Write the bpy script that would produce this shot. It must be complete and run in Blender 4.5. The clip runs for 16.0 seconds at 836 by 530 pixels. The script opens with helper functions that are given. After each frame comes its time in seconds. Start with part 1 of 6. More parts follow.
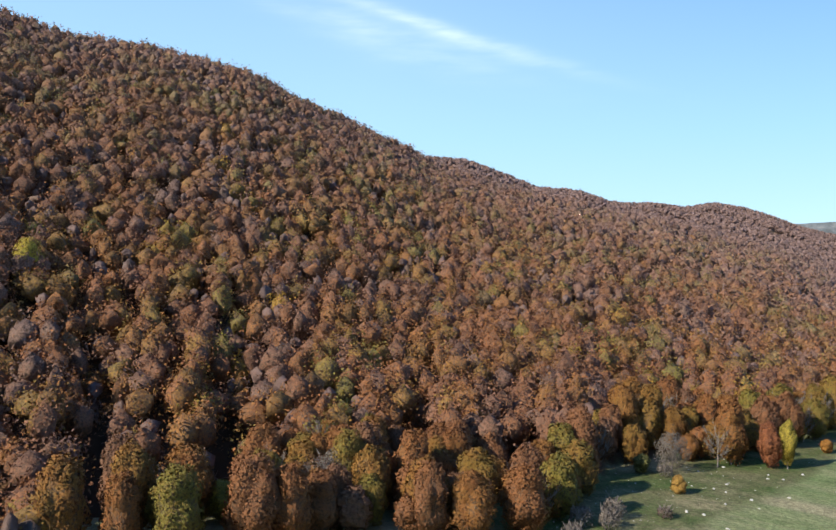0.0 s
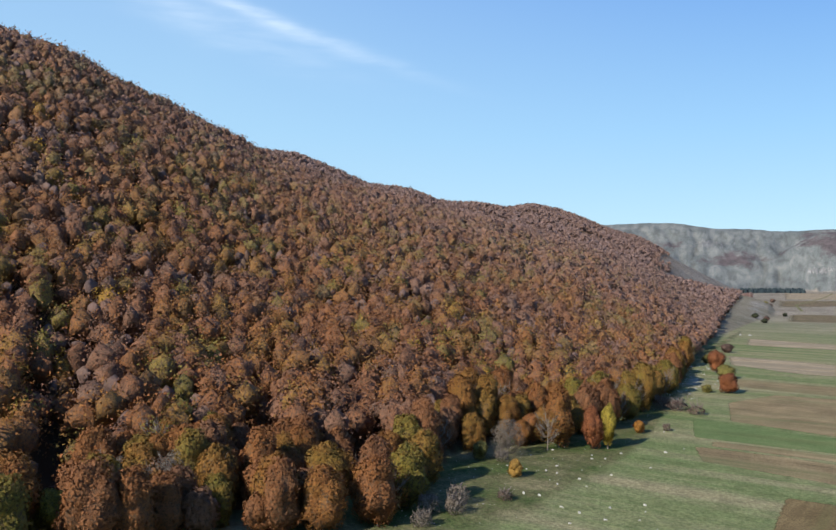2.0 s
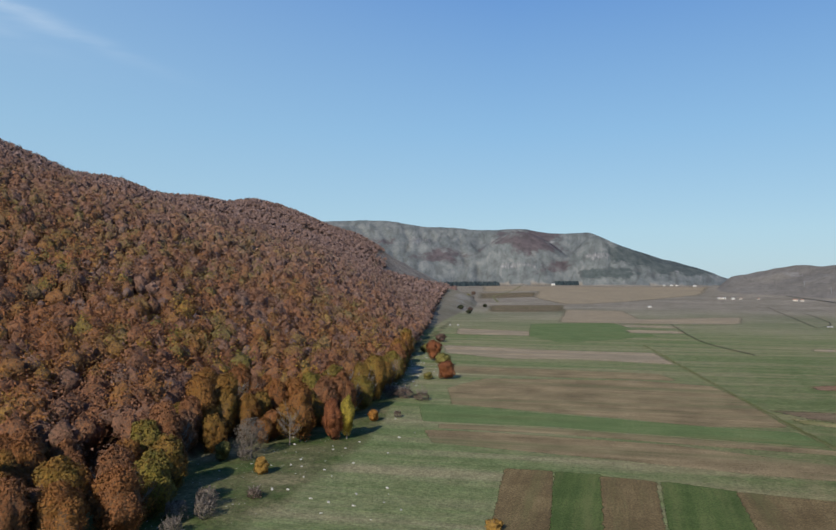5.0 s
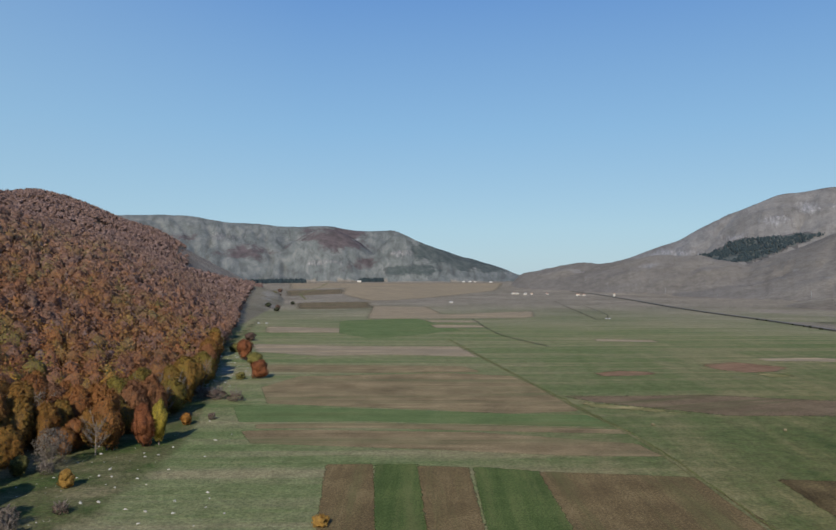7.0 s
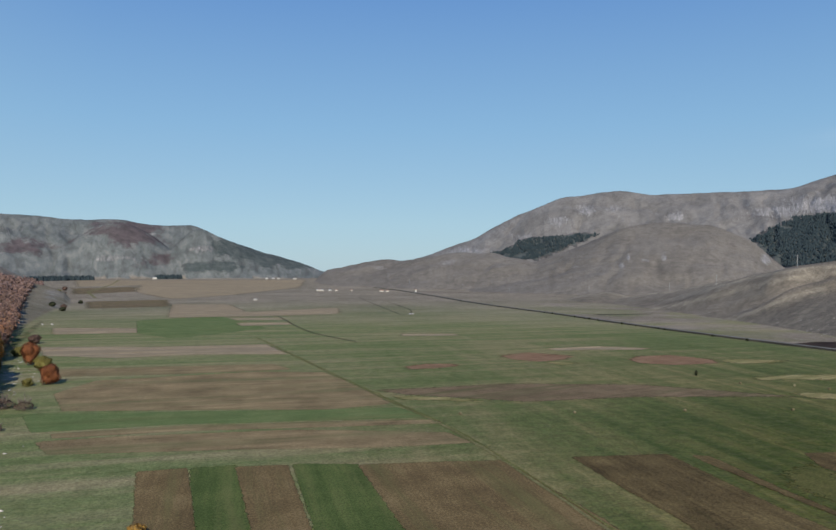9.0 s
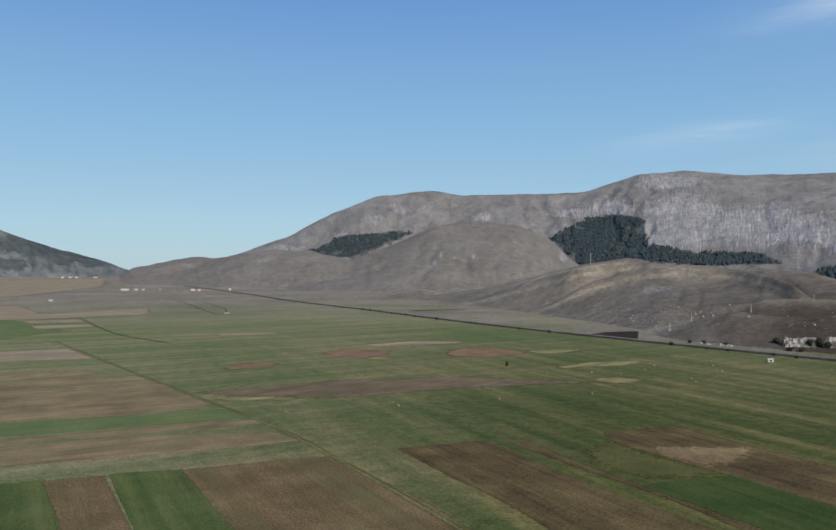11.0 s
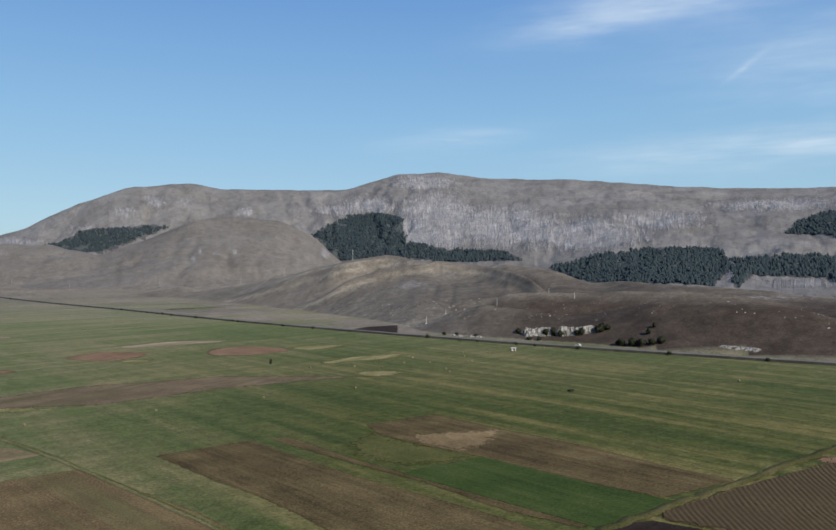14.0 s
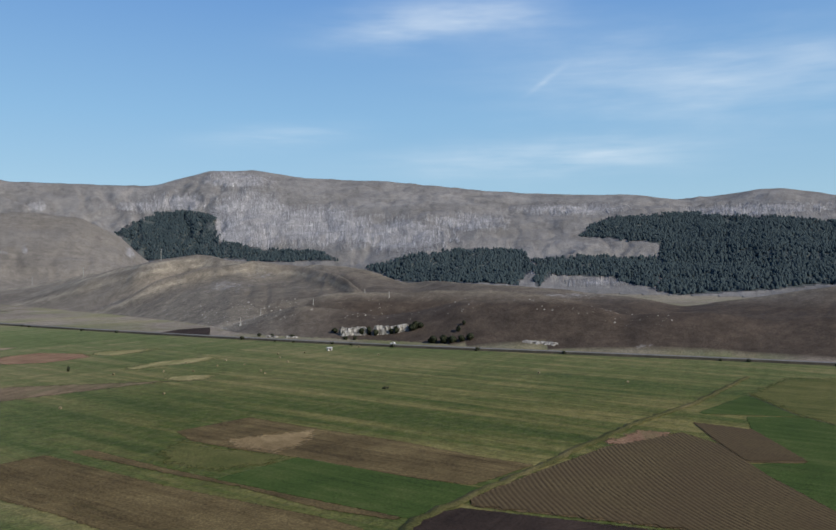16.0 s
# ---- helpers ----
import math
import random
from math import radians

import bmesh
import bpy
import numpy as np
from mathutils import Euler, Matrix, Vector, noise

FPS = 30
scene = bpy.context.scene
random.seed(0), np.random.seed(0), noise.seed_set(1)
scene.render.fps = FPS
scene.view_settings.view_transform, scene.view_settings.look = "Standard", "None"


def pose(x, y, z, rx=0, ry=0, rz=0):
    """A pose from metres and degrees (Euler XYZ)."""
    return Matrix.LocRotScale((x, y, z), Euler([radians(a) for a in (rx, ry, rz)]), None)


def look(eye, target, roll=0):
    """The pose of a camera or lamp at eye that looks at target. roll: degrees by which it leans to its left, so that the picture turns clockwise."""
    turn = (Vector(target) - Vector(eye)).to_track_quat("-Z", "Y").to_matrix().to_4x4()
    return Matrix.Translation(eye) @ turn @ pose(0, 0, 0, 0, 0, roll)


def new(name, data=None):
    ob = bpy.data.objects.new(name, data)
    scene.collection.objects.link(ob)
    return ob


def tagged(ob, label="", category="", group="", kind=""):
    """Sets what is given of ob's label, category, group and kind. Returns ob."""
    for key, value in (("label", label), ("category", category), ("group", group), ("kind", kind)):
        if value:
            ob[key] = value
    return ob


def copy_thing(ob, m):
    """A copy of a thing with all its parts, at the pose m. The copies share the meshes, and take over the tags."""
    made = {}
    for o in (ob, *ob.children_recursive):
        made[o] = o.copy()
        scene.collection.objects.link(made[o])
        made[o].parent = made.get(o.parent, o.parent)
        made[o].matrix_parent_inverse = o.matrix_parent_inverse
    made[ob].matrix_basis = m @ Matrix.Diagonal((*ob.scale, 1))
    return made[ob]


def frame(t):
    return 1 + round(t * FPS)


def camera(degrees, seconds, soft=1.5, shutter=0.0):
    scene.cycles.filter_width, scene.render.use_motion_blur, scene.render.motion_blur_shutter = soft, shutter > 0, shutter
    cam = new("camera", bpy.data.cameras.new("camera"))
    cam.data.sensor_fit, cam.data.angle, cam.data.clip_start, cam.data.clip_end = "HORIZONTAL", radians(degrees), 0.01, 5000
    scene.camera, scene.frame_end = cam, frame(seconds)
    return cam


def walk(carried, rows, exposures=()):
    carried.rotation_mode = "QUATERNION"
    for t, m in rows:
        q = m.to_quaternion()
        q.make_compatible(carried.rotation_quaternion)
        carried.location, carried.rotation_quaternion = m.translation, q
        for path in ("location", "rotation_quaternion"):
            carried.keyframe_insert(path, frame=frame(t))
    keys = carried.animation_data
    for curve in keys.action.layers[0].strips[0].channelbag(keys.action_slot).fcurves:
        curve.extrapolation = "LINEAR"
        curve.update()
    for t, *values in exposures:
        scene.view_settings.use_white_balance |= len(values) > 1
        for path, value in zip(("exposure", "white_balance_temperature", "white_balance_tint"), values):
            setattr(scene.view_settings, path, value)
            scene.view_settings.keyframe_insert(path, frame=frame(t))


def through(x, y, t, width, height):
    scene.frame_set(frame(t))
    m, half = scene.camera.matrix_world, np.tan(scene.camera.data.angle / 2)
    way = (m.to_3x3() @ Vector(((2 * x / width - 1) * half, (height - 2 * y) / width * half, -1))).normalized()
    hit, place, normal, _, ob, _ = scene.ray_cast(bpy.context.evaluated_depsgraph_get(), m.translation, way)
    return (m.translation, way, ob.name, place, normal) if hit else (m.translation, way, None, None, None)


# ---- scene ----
FIELD = 58.03
cam = camera(FIELD, 16.0, soft=1.6)

# seconds, x, y, z, pitch, roll, yaw
ROWS = [
    (0.0, 14.52, 14.42, 59.37, 1.286, -0.524, 48.850),
    (0.5, 13.38, 13.44, 59.26, 1.173, -0.620, 45.699),
    (1.0, 12.34, 12.46, 59.07, 1.080, -0.814, 42.531),
    (1.5, 11.28, 11.46, 58.92, 1.079, -0.823, 39.288),
    (2.0, 10.30, 10.46, 58.85, 1.079, -0.747, 35.854),
    (2.5, 9.42, 9.42, 58.86, 1.068, -0.652, 32.420),
    (3.0, 8.58, 8.34, 58.93, 1.040, -0.570, 29.037),
    (5.5, 3.45, 2.77, 59.60, 0.901, -0.304, 11.131),
    (6.0, 2.39, 1.75, 59.71, 0.877, -0.283, 7.577),
    (6.5, 1.28, 0.78, 59.79, 0.829, -0.203, 3.806),
    (7.0, -0.00, 0.00, 60.00, 0.756, -0.178, 0.000),
    (7.5, -1.34, -0.68, 60.15, 0.690, -0.173, -3.742),
    (8.0, -2.66, -1.21, 60.14, 0.640, -0.167, -7.459),
    (8.5, -4.08, -1.68, 60.17, 0.586, -0.189, -11.223),
    (9.0, -5.52, -1.97, 60.23, 0.534, -0.145, -14.892),
    (9.5, -6.78, -2.09, 60.23, 0.498, -0.111, -18.449),
    (12.0, -11.36, -2.49, 60.21, 0.215, 0.130, -34.949),
    (12.5, -11.42, -2.50, 60.31, 0.137, 0.130, -37.633),
    (13.0, -11.49, -2.55, 60.43, 0.092, 0.114, -40.514),
    (13.5, -11.64, -2.57, 60.56, 0.053, 0.103, -43.623),
    (14.0, -11.90, -2.66, 60.74, 0.051, 0.045, -46.771),
    (14.5, -12.16, -2.95, 60.80, 0.044, -0.004, -49.904),
    (15.0, -12.44, -3.23, 60.91, 0.053, 0.011, -53.263),
    (15.5, -12.78, -3.47, 60.91, 0.058, -0.013, -56.885),
    (16.0, -13.20, -3.66, 60.80, 0.050, 0.004, -60.663),
]
walk(cam, [(t, pose(x, y, z, 90 + pitch, roll, yaw)) for t, x, y, z, pitch, roll, yaw in ROWS], exposures=[(0.0, 0.79), (1.0, 0.68), (2.0, 0.5), (3.0, 0.32), (5.5, 0.04), (7.0, 0.0), (9.0, -0.04), (12.5, 0.05), (16.0, 0.08)])

# ---- sky and sun ----
SUN_AZ, SUN_EL = 190.0, 31.0


def toward(az, el):
    """Unit vector to a bearing, clockwise from +y, and a height in degrees."""
    a, e = radians(az), radians(el)
    return Vector((math.sin(a) * math.cos(e), math.cos(a) * math.cos(e), math.sin(e)))


world = bpy.data.worlds.new("sky")
scene.world = world
world.use_nodes = True
wt = world.node_tree
wt.nodes.clear()


def wnode(kind, **values):
    n = wt.nodes.new(kind)
    for key, value in values.items():
        if key in n.inputs:
            n.inputs[key].default_value = value
    return n


sky = wnode("ShaderNodeTexSky")
sky.sky_type = "NISHITA"
sky.sun_disc = False
sky.sun_elevation, sky.sun_rotation = radians(SUN_EL), radians(SUN_AZ)
sky.altitude, sky.air_density, sky.dust_density, sky.ozone_density = 1200, 1.0, 0.6, 2.0


def wmath(op, a, b=0.0, clamp=False):
    n = wt.nodes.new("ShaderNodeMath")
    n.operation, n.use_clamp = op, clamp
    for i, v in enumerate((a, b)):
        if isinstance(v, bpy.types.NodeSocket):
            wt.links.new(v, n.inputs[i])
        else:
            n.inputs[i].default_value = v
    return n.outputs[0]


def wmix(fac, a, b):
    n = wt.nodes.new("ShaderNodeMix")
    n.data_type = "RGBA"
    for i, v in ((0, fac), (6, a), (7, b)):
        if isinstance(v, bpy.types.NodeSocket):
            wt.links.new(v, n.inputs[i])
        else:
            n.inputs[i].default_value = v
    return n.outputs[2]


way = wt.nodes.new("ShaderNodeTexCoord").outputs["Generated"]
split = wt.nodes.new("ShaderNodeSeparateXYZ")
wt.links.new(way, split.inputs[0])
bearing = wmath("MULTIPLY", wmath("ARCTAN2", split.outputs[0], split.outputs[1]), 57.29578)
lift = wmath("MULTIPLY", wmath("ARCSINE", split.outputs[2]), 57.29578)

# clear air: the sky texture, paled towards the horizon by autumn haze
air = wt.nodes.new("ShaderNodeValToRGB")
stops = [(0.0, (0.36, 0.54, 0.66)), (0.04, (0.355, 0.56, 0.70)), (0.12, (0.25, 0.475, 0.72)), (0.24, (0.125, 0.30, 0.66)), (0.45, (0.05, 0.145, 0.40)), (1.0, (0.028, 0.085, 0.26))]
while len(air.color_ramp.elements) < len(stops):
    air.color_ramp.elements.new(0.5)
for el, (p, c) in zip(air.color_ramp.elements, stops):
    el.position, el.color = p, (*c, 1)
wt.links.new(wmath("DIVIDE", lift, 90.0, True), air.inputs[0])
dim = wt.nodes.new("ShaderNodeVectorMath")
dim.operation = "SCALE"
dim.inputs["Scale"].default_value = 0.1
wt.links.new(sky.outputs[0], dim.inputs[0])
sky_col = wmix(0.82, dim.outputs[0], air.outputs[0])
west = wmath("MULTIPLY", wmath("DIVIDE", wmath("SUBTRACT", -8.0, bearing), 45.0, True), 0.32)
west = wmath("MULTIPLY", west, wmath("DIVIDE", wmath("SUBTRACT", 42.0, lift), 16.0, True))
sky_col = wmix(west, sky_col, (0.43, 0.61, 0.70, 1))


def streaks(turn, long, short, seed):
    """Fine drawn-out wisps over bearing and height."""
    comb = wt.nodes.new("ShaderNodeCombineXYZ")
    wt.links.new(bearing, comb.inputs[0])
    wt.links.new(lift, comb.inputs[1])
    comb.inputs[2].default_value = seed
    mp = wt.nodes.new("ShaderNodeMapping")
    mp.inputs["Rotation"].default_value = (0, 0, radians(turn))
    mp.inputs["Scale"].default_value = (1 / long, 1 / short, 1)
    wt.links.new(comb.outputs[0], mp.inputs[0])
    n = wt.nodes.new("ShaderNodeTexNoise")
    n.inputs["Scale"].default_value, n.inputs["Detail"].default_value = 1.0, 5.0
    wt.links.new(mp.outputs[0], n.inputs["Vector"])
    return n.outputs["Fac"]


def cirrus(col, az, el, turn, long, short, wisp, amount):
    """A soft patch of cirrus at a bearing and height, turned in its plane."""
    c, s = math.cos(radians(turn)), math.sin(radians(turn))
    dx, dy = wmath("SUBTRACT", bearing, az), wmath("SUBTRACT", lift, el)
    u = wmath("DIVIDE", wmath("ADD", wmath("MULTIPLY", dx, c), wmath("MULTIPLY", dy, s)), long)
    v = wmath("DIVIDE", wmath("SUBTRACT", wmath("MULTIPLY", dy, c), wmath("MULTIPLY", dx, s)), short)
    v = wmath("ADD", v, wmath("MULTIPLY", wmath("SUBTRACT", streaks(0, 6, 2, az), 0.5), 1.6))
    d = wmath("ADD", wmath("MULTIPLY", u, u), wmath("MULTIPLY", v, v))
    soft = wmath("EXPONENT", wmath("MULTIPLY", d, -1.0))
    wisps = wmath("MULTIPLY", wmath("SUBTRACT", streaks(-turn, wisp[0], wisp[1], az + 3), 0.2), 1.9, True)
    return wmix(wmath("MULTIPLY", wmath("MULTIPLY", soft, wisps), amount, True), col, (0.74, 0.83, 0.91, 1))


sky_col = cirrus(sky_col, -47.0, 18.5, -16.5, 9.0, 0.5, (5, 0.8), 0.5)
sky_col = cirrus(sky_col, -52.0, 18.3, -15, 9.0, 1.3, (5, 0.8), 0.25)
sky_col = cirrus(sky_col, 61.5, 17.9, 6, 6.5, 1.2, (7, 1.0), 0.62)
sky_col = cirrus(sky_col, 66.0, 18.2, -4, 6.0, 1.3, (7, 1.3), 0.5)
sky_col = cirrus(sky_col, 70.5, 8.0, 1, 10.0, 1.2, (7, 0.8), 0.62)
sky_col = cirrus(sky_col, 82.0, 13.2, -3, 13.0, 2.6, (9, 1.2), 0.5)
sky_col = cirrus(sky_col, 70.4, 13.7, 35, 1.3, 0.2, (2, 0.5), 0.36)
sky_col = cirrus(sky_col, 50.0, 9.5, 6, 5.0, 0.8, (6, 0.7), 0.3)
back = wnode("ShaderNodeBackground", Strength=1.0)
outw = wnode("ShaderNodeOutputWorld")
wt.links.new(sky_col, back.inputs[0])
wt.links.new(back.outputs[0], outw.inputs[0])

sun = new("sun", bpy.data.lights.new("sun", "SUN"))
sun.data.energy, sun.data.angle, sun.data.color = 4.5, radians(0.55), (1.0, 0.92, 0.78)
sun.matrix_world = look(toward(SUN_AZ, SUN_EL) * 500, (0, 0, 0))


# ---- materials ----
class Mat:
    """A small builder of node materials."""

    def __init__(self, name, rough=0.9, spec=0.2):
        self.m = bpy.data.materials.new(name)
        self.m.use_nodes = True
        self.t = self.m.node_tree
        self.b = self.t.nodes["Principled BSDF"]
        self.b.inputs["Roughness"].default_value = rough
        self.b.inputs["Specular IOR Level"].default_value = spec
        self.geo = self.t.nodes.new("ShaderNodeNewGeometry")

    def put(self, socket, value):
        if isinstance(value, bpy.types.NodeSocket):
            self.t.links.new(value, socket)
        elif isinstance(value, tuple) and len(value) == 3 and socket.type == "RGBA":
            socket.default_value = (*value, 1)
        else:
            socket.default_value = value

    def noise(self, scale, detail=4.0, rough=0.55, stretch=None, turn=0.0):
        n = self.t.nodes.new("ShaderNodeTexNoise")
        n.inputs["Scale"].default_value, n.inputs["Detail"].default_value, n.inputs["Roughness"].default_value = scale, detail, rough
        vec = self.geo.outputs["Position"]
        if stretch:
            mp = self.t.nodes.new("ShaderNodeMapping")
            mp.vector_type = "TEXTURE"
            mp.inputs["Scale"].default_value = tuple(1 / v for v in stretch)
            mp.inputs["Rotation"].default_value = (0, 0, radians(turn))
            self.put(mp.inputs["Vector"], vec)
            vec = mp.outputs[0]
        self.put(n.inputs["Vector"], vec)
        return n.outputs["Fac"]

    def voronoi(self, scale, stretch=None):
        n = self.t.nodes.new("ShaderNodeTexVoronoi")
        n.inputs["Scale"].default_value = scale
        vec = self.geo.outputs["Position"]
        if stretch:
            mp = self.t.nodes.new("ShaderNodeMapping")
            mp.inputs["Scale"].default_value = stretch
            self.put(mp.inputs["Vector"], vec)
            vec = mp.outputs[0]
        self.put(n.inputs["Vector"], vec)
        return n.outputs["Distance"]

    def ramp(self, fac, stops):
        n = self.t.nodes.new("ShaderNodeValToRGB")
        e = n.color_ramp.elements
        while len(e) < len(stops):
            e.new(0.5)
        for el, (p, c) in zip(e, stops):
            el.position = p
            el.color = (*c, 1) if isinstance(c, tuple) else (c, c, c, 1)
        self.put(n.inputs[0], fac)
        return n.outputs[0]

    def mix(self, fac, a, b, mode="MIX"):
        n = self.t.nodes.new("ShaderNodeMix")
        n.data_type, n.blend_type = "RGBA", mode
        self.put(n.inputs[0], fac)
        self.put(n.inputs[6], a)
        self.put(n.inputs[7], b)
        return n.outputs[2]

    def math(self, op, a, b=0.0):
        n = self.t.nodes.new("ShaderNodeMath")
        n.operation = op
        self.put(n.inputs[0], a)
        self.put(n.inputs[1], b)
        return n.outputs[0]

    def attr(self, name):
        n = self.t.nodes.new("ShaderNodeAttribute")
        n.attribute_name = name
        return n.outputs["Fac"]

    def rand(self):
        return self.t.nodes.new("ShaderNodeObjectInfo").outputs["Random"]

    def wave(self, scale, turn, distortion=1.0):
        n = self.t.nodes.new("ShaderNodeTexWave")
        n.inputs["Scale"].default_value, n.inputs["Distortion"].default_value, n.inputs["Detail"].default_value = scale, distortion, 2
        n.inputs["Detail Scale"].default_value = 0.6
        mp = self.t.nodes.new("ShaderNodeMapping")
        mp.inputs["Rotation"].default_value = (0, 0, radians(turn))
        self.put(mp.inputs["Vector"], self.geo.outputs["Position"])
        self.put(n.inputs["Vector"], mp.outputs[0])
        return n.outputs["Fac"]

    def bump(self, height, strength=0.5, distance=0.2):
        n = self.t.nodes.new("ShaderNodeBump")
        n.inputs["Strength"].default_value, n.inputs["Distance"].default_value = strength, distance
        self.put(n.inputs["Height"], height)
        self.put(self.b.inputs["Normal"], n.outputs[0])

    def done(self, colour):
        self.put(self.b.inputs["Base Color"], colour)
        return self.m


# autumn beech leaves, from bare grey to red-brown, rust, olive and yellow
LEAF = [(0.0, (0.215, 0.15, 0.128)), (0.2, (0.225, 0.124, 0.088)), (0.34, (0.25, 0.112, 0.06)), (0.5, (0.29, 0.115, 0.042)),
        (0.64, (0.29, 0.138, 0.036)), (0.76, (0.25, 0.158, 0.036)), (0.88, (0.195, 0.175, 0.038)), (1.0, (0.39, 0.22, 0.03))]


def leaf_material(name, per_object):
    k = Mat(name, 0.75, 0.15)
    tint = k.math("ADD", k.math("MULTIPLY", k.rand(), 0.62), 0.24) if per_object else k.attr("tint")
    island = k.geo.outputs["Random Per Island"]
    shift = k.math("MULTIPLY", k.math("SUBTRACT", island, 0.5), 0.1)
    patch = k.math("MULTIPLY", k.math("SUBTRACT", k.noise(0.25, 2), 0.5), 0.25)
    col = k.ramp(k.math("ADD", k.math("ADD", tint, shift), patch), LEAF)
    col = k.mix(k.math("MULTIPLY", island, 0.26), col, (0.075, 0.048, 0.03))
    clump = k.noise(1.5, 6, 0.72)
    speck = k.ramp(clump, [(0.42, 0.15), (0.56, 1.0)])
    # shade between leaf clumps painted in: darker where the bump is low
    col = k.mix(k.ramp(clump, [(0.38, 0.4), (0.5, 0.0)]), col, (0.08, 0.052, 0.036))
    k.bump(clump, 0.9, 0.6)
    # crown core takes a darker leaf colour, as painted shade inside the crown
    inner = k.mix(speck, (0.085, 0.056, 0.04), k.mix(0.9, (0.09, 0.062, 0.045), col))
    col = k.mix(k.attr("twigs_or_core"), col, inner)
    if per_object:
        col = k.mix(1.0, col, (0.9, 0.9, 0.82), "MULTIPLY")
    else:
        # cores of bare trees are dimmed too, inner shade multiplied into the colour
        bark = k.mix(k.attr("twigs_or_core"), (1, 1, 1), (0.6, 0.58, 0.56))
        # grey for bare trees; on leafy far ones it paints haze into the colour
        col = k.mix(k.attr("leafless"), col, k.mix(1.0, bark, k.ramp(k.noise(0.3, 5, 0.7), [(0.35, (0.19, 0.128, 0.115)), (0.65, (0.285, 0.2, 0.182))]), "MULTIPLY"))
    return k.done(col)


def bark_material(name, dark, light):
    k = Mat(name, 0.9, 0.1)
    return k.done(k.ramp(k.noise(3.0, 5, 0.6, (1, 1, 0.3)), [(0.3, dark), (0.7, light)]))


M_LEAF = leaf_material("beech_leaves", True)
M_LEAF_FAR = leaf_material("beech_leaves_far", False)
M_BARK = bark_material("bark", (0.10, 0.085, 0.075), (0.24, 0.21, 0.19))
M_PALE_BARK = bark_material("pale_bark", (0.13, 0.105, 0.09), (0.27, 0.23, 0.2))


STRIP_TURN = 85.0


def ground_material():
    k = Mat("ground_cover", 0.95, 0.08)
    big, mid, fine = k.noise(0.006, 5), k.noise(0.05, 5), k.noise(0.8, 6, 0.7)
    strips = k.noise(0.02, 5, 0.6, (0.22, 3.4, 1), 3)
    strips_b = k.noise(0.02, 6, 0.65, (0.22, 3.4, 1), STRIP_TURN)
    mix_strips = k.mix(k.attr("lush"), strips, strips_b)
    grass = k.ramp(k.math("ADD", k.math("MULTIPLY", mix_strips, 0.65), k.math("MULTIPLY", big, 0.35)),
                   [(0.37, (0.106, 0.154, 0.057)), (0.46, (0.16, 0.192, 0.083)), (0.54, (0.225, 0.218, 0.12)), (0.63, (0.31, 0.265, 0.16))])
    lush = k.ramp(k.math("ADD", k.math("MULTIPLY", mix_strips, 0.65), k.math("MULTIPLY", big, 0.35)),
                  [(0.40, (0.034, 0.056, 0.012)), (0.46, (0.054, 0.076, 0.017)), (0.505, (0.084, 0.092, 0.025)), (0.56, (0.165, 0.145, 0.052))])
    grass = k.mix(k.attr("lush"), grass, lush)
    pasture = k.ramp(k.math("ADD", k.math("MULTIPLY", k.noise(0.035, 6, 0.65), 0.7), k.math("MULTIPLY", fine, 0.3)),
                     [(0.40, (0.043, 0.08, 0.02)), (0.46, (0.07, 0.092, 0.032)), (0.53, (0.115, 0.113, 0.056)), (0.60, (0.225, 0.195, 0.11))])
    grass = k.mix(k.attr("pasture"), grass, pasture)
    grit = k.ramp(k.math("ADD", k.math("MULTIPLY", fine, 0.6), k.math("MULTIPLY", k.noise(3.2, 4, 0.7), 0.4)), [(0.41, 0.0), (0.59, 1.0)])
    tuft = k.ramp(k.noise(0.22, 6, 0.72), [(0.4, 0.0), (0.62, 1.0)])
    grass = k.mix(k.math("MULTIPLY", grit, 0.24), grass, (0.055, 0.06, 0.02))
    grass = k.mix(k.math("MULTIPLY", tuft, 0.16), grass, (0.24, 0.2, 0.11))
    spots = k.ramp(k.noise(0.12, 6, 0.7), [(0.55, 0.0), (0.66, 1.0)])
    dry = k.ramp(k.math("ADD", k.math("MULTIPLY", mid, 0.45), k.math("MULTIPLY", big, 0.55)),
                 [(0.36, (0.185, 0.156, 0.128)), (0.5, (0.265, 0.226, 0.186)), (0.64, (0.35, 0.3, 0.25))])
    dry = k.mix(k.math("MULTIPLY", spots, 0.4), dry, (0.27, 0.235, 0.17))
    brown = k.ramp(mid, [(0.35, (0.042, 0.031, 0.025)), (0.65, (0.078, 0.058, 0.045))])
    dry = k.mix(k.math("MULTIPLY", k.attr("heath"), 0.9), dry, k.ramp(k.math("ADD", k.math("MULTIPLY", mid, 0.5), k.math("MULTIPLY", big, 0.5)), [(0.36, (0.115, 0.102, 0.089)), (0.5, (0.162, 0.145, 0.124)), (0.64, (0.22, 0.198, 0.163))]))
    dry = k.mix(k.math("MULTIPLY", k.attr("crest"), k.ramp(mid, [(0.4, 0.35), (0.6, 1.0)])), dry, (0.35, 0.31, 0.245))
    dry = k.mix(k.attr("brown"), dry, brown)
    dry = k.mix(k.math("MULTIPLY", k.ramp(k.noise(0.5, 6, 0.75), [(0.4, 0.0), (0.6, 1.0)]), 0.4), dry, (0.065, 0.055, 0.042))
    rill_map = k.t.nodes.new("ShaderNodeMapping")
    rill_map.inputs["Scale"].default_value = (0.03, 0.018, 1)
    rill_at = k.t.nodes.new("ShaderNodeAttribute")
    rill_at.attribute_name = "slope"
    k.put(rill_map.inputs[0], rill_at.outputs["Vector"])
    rill = k.t.nodes.new("ShaderNodeTexNoise")
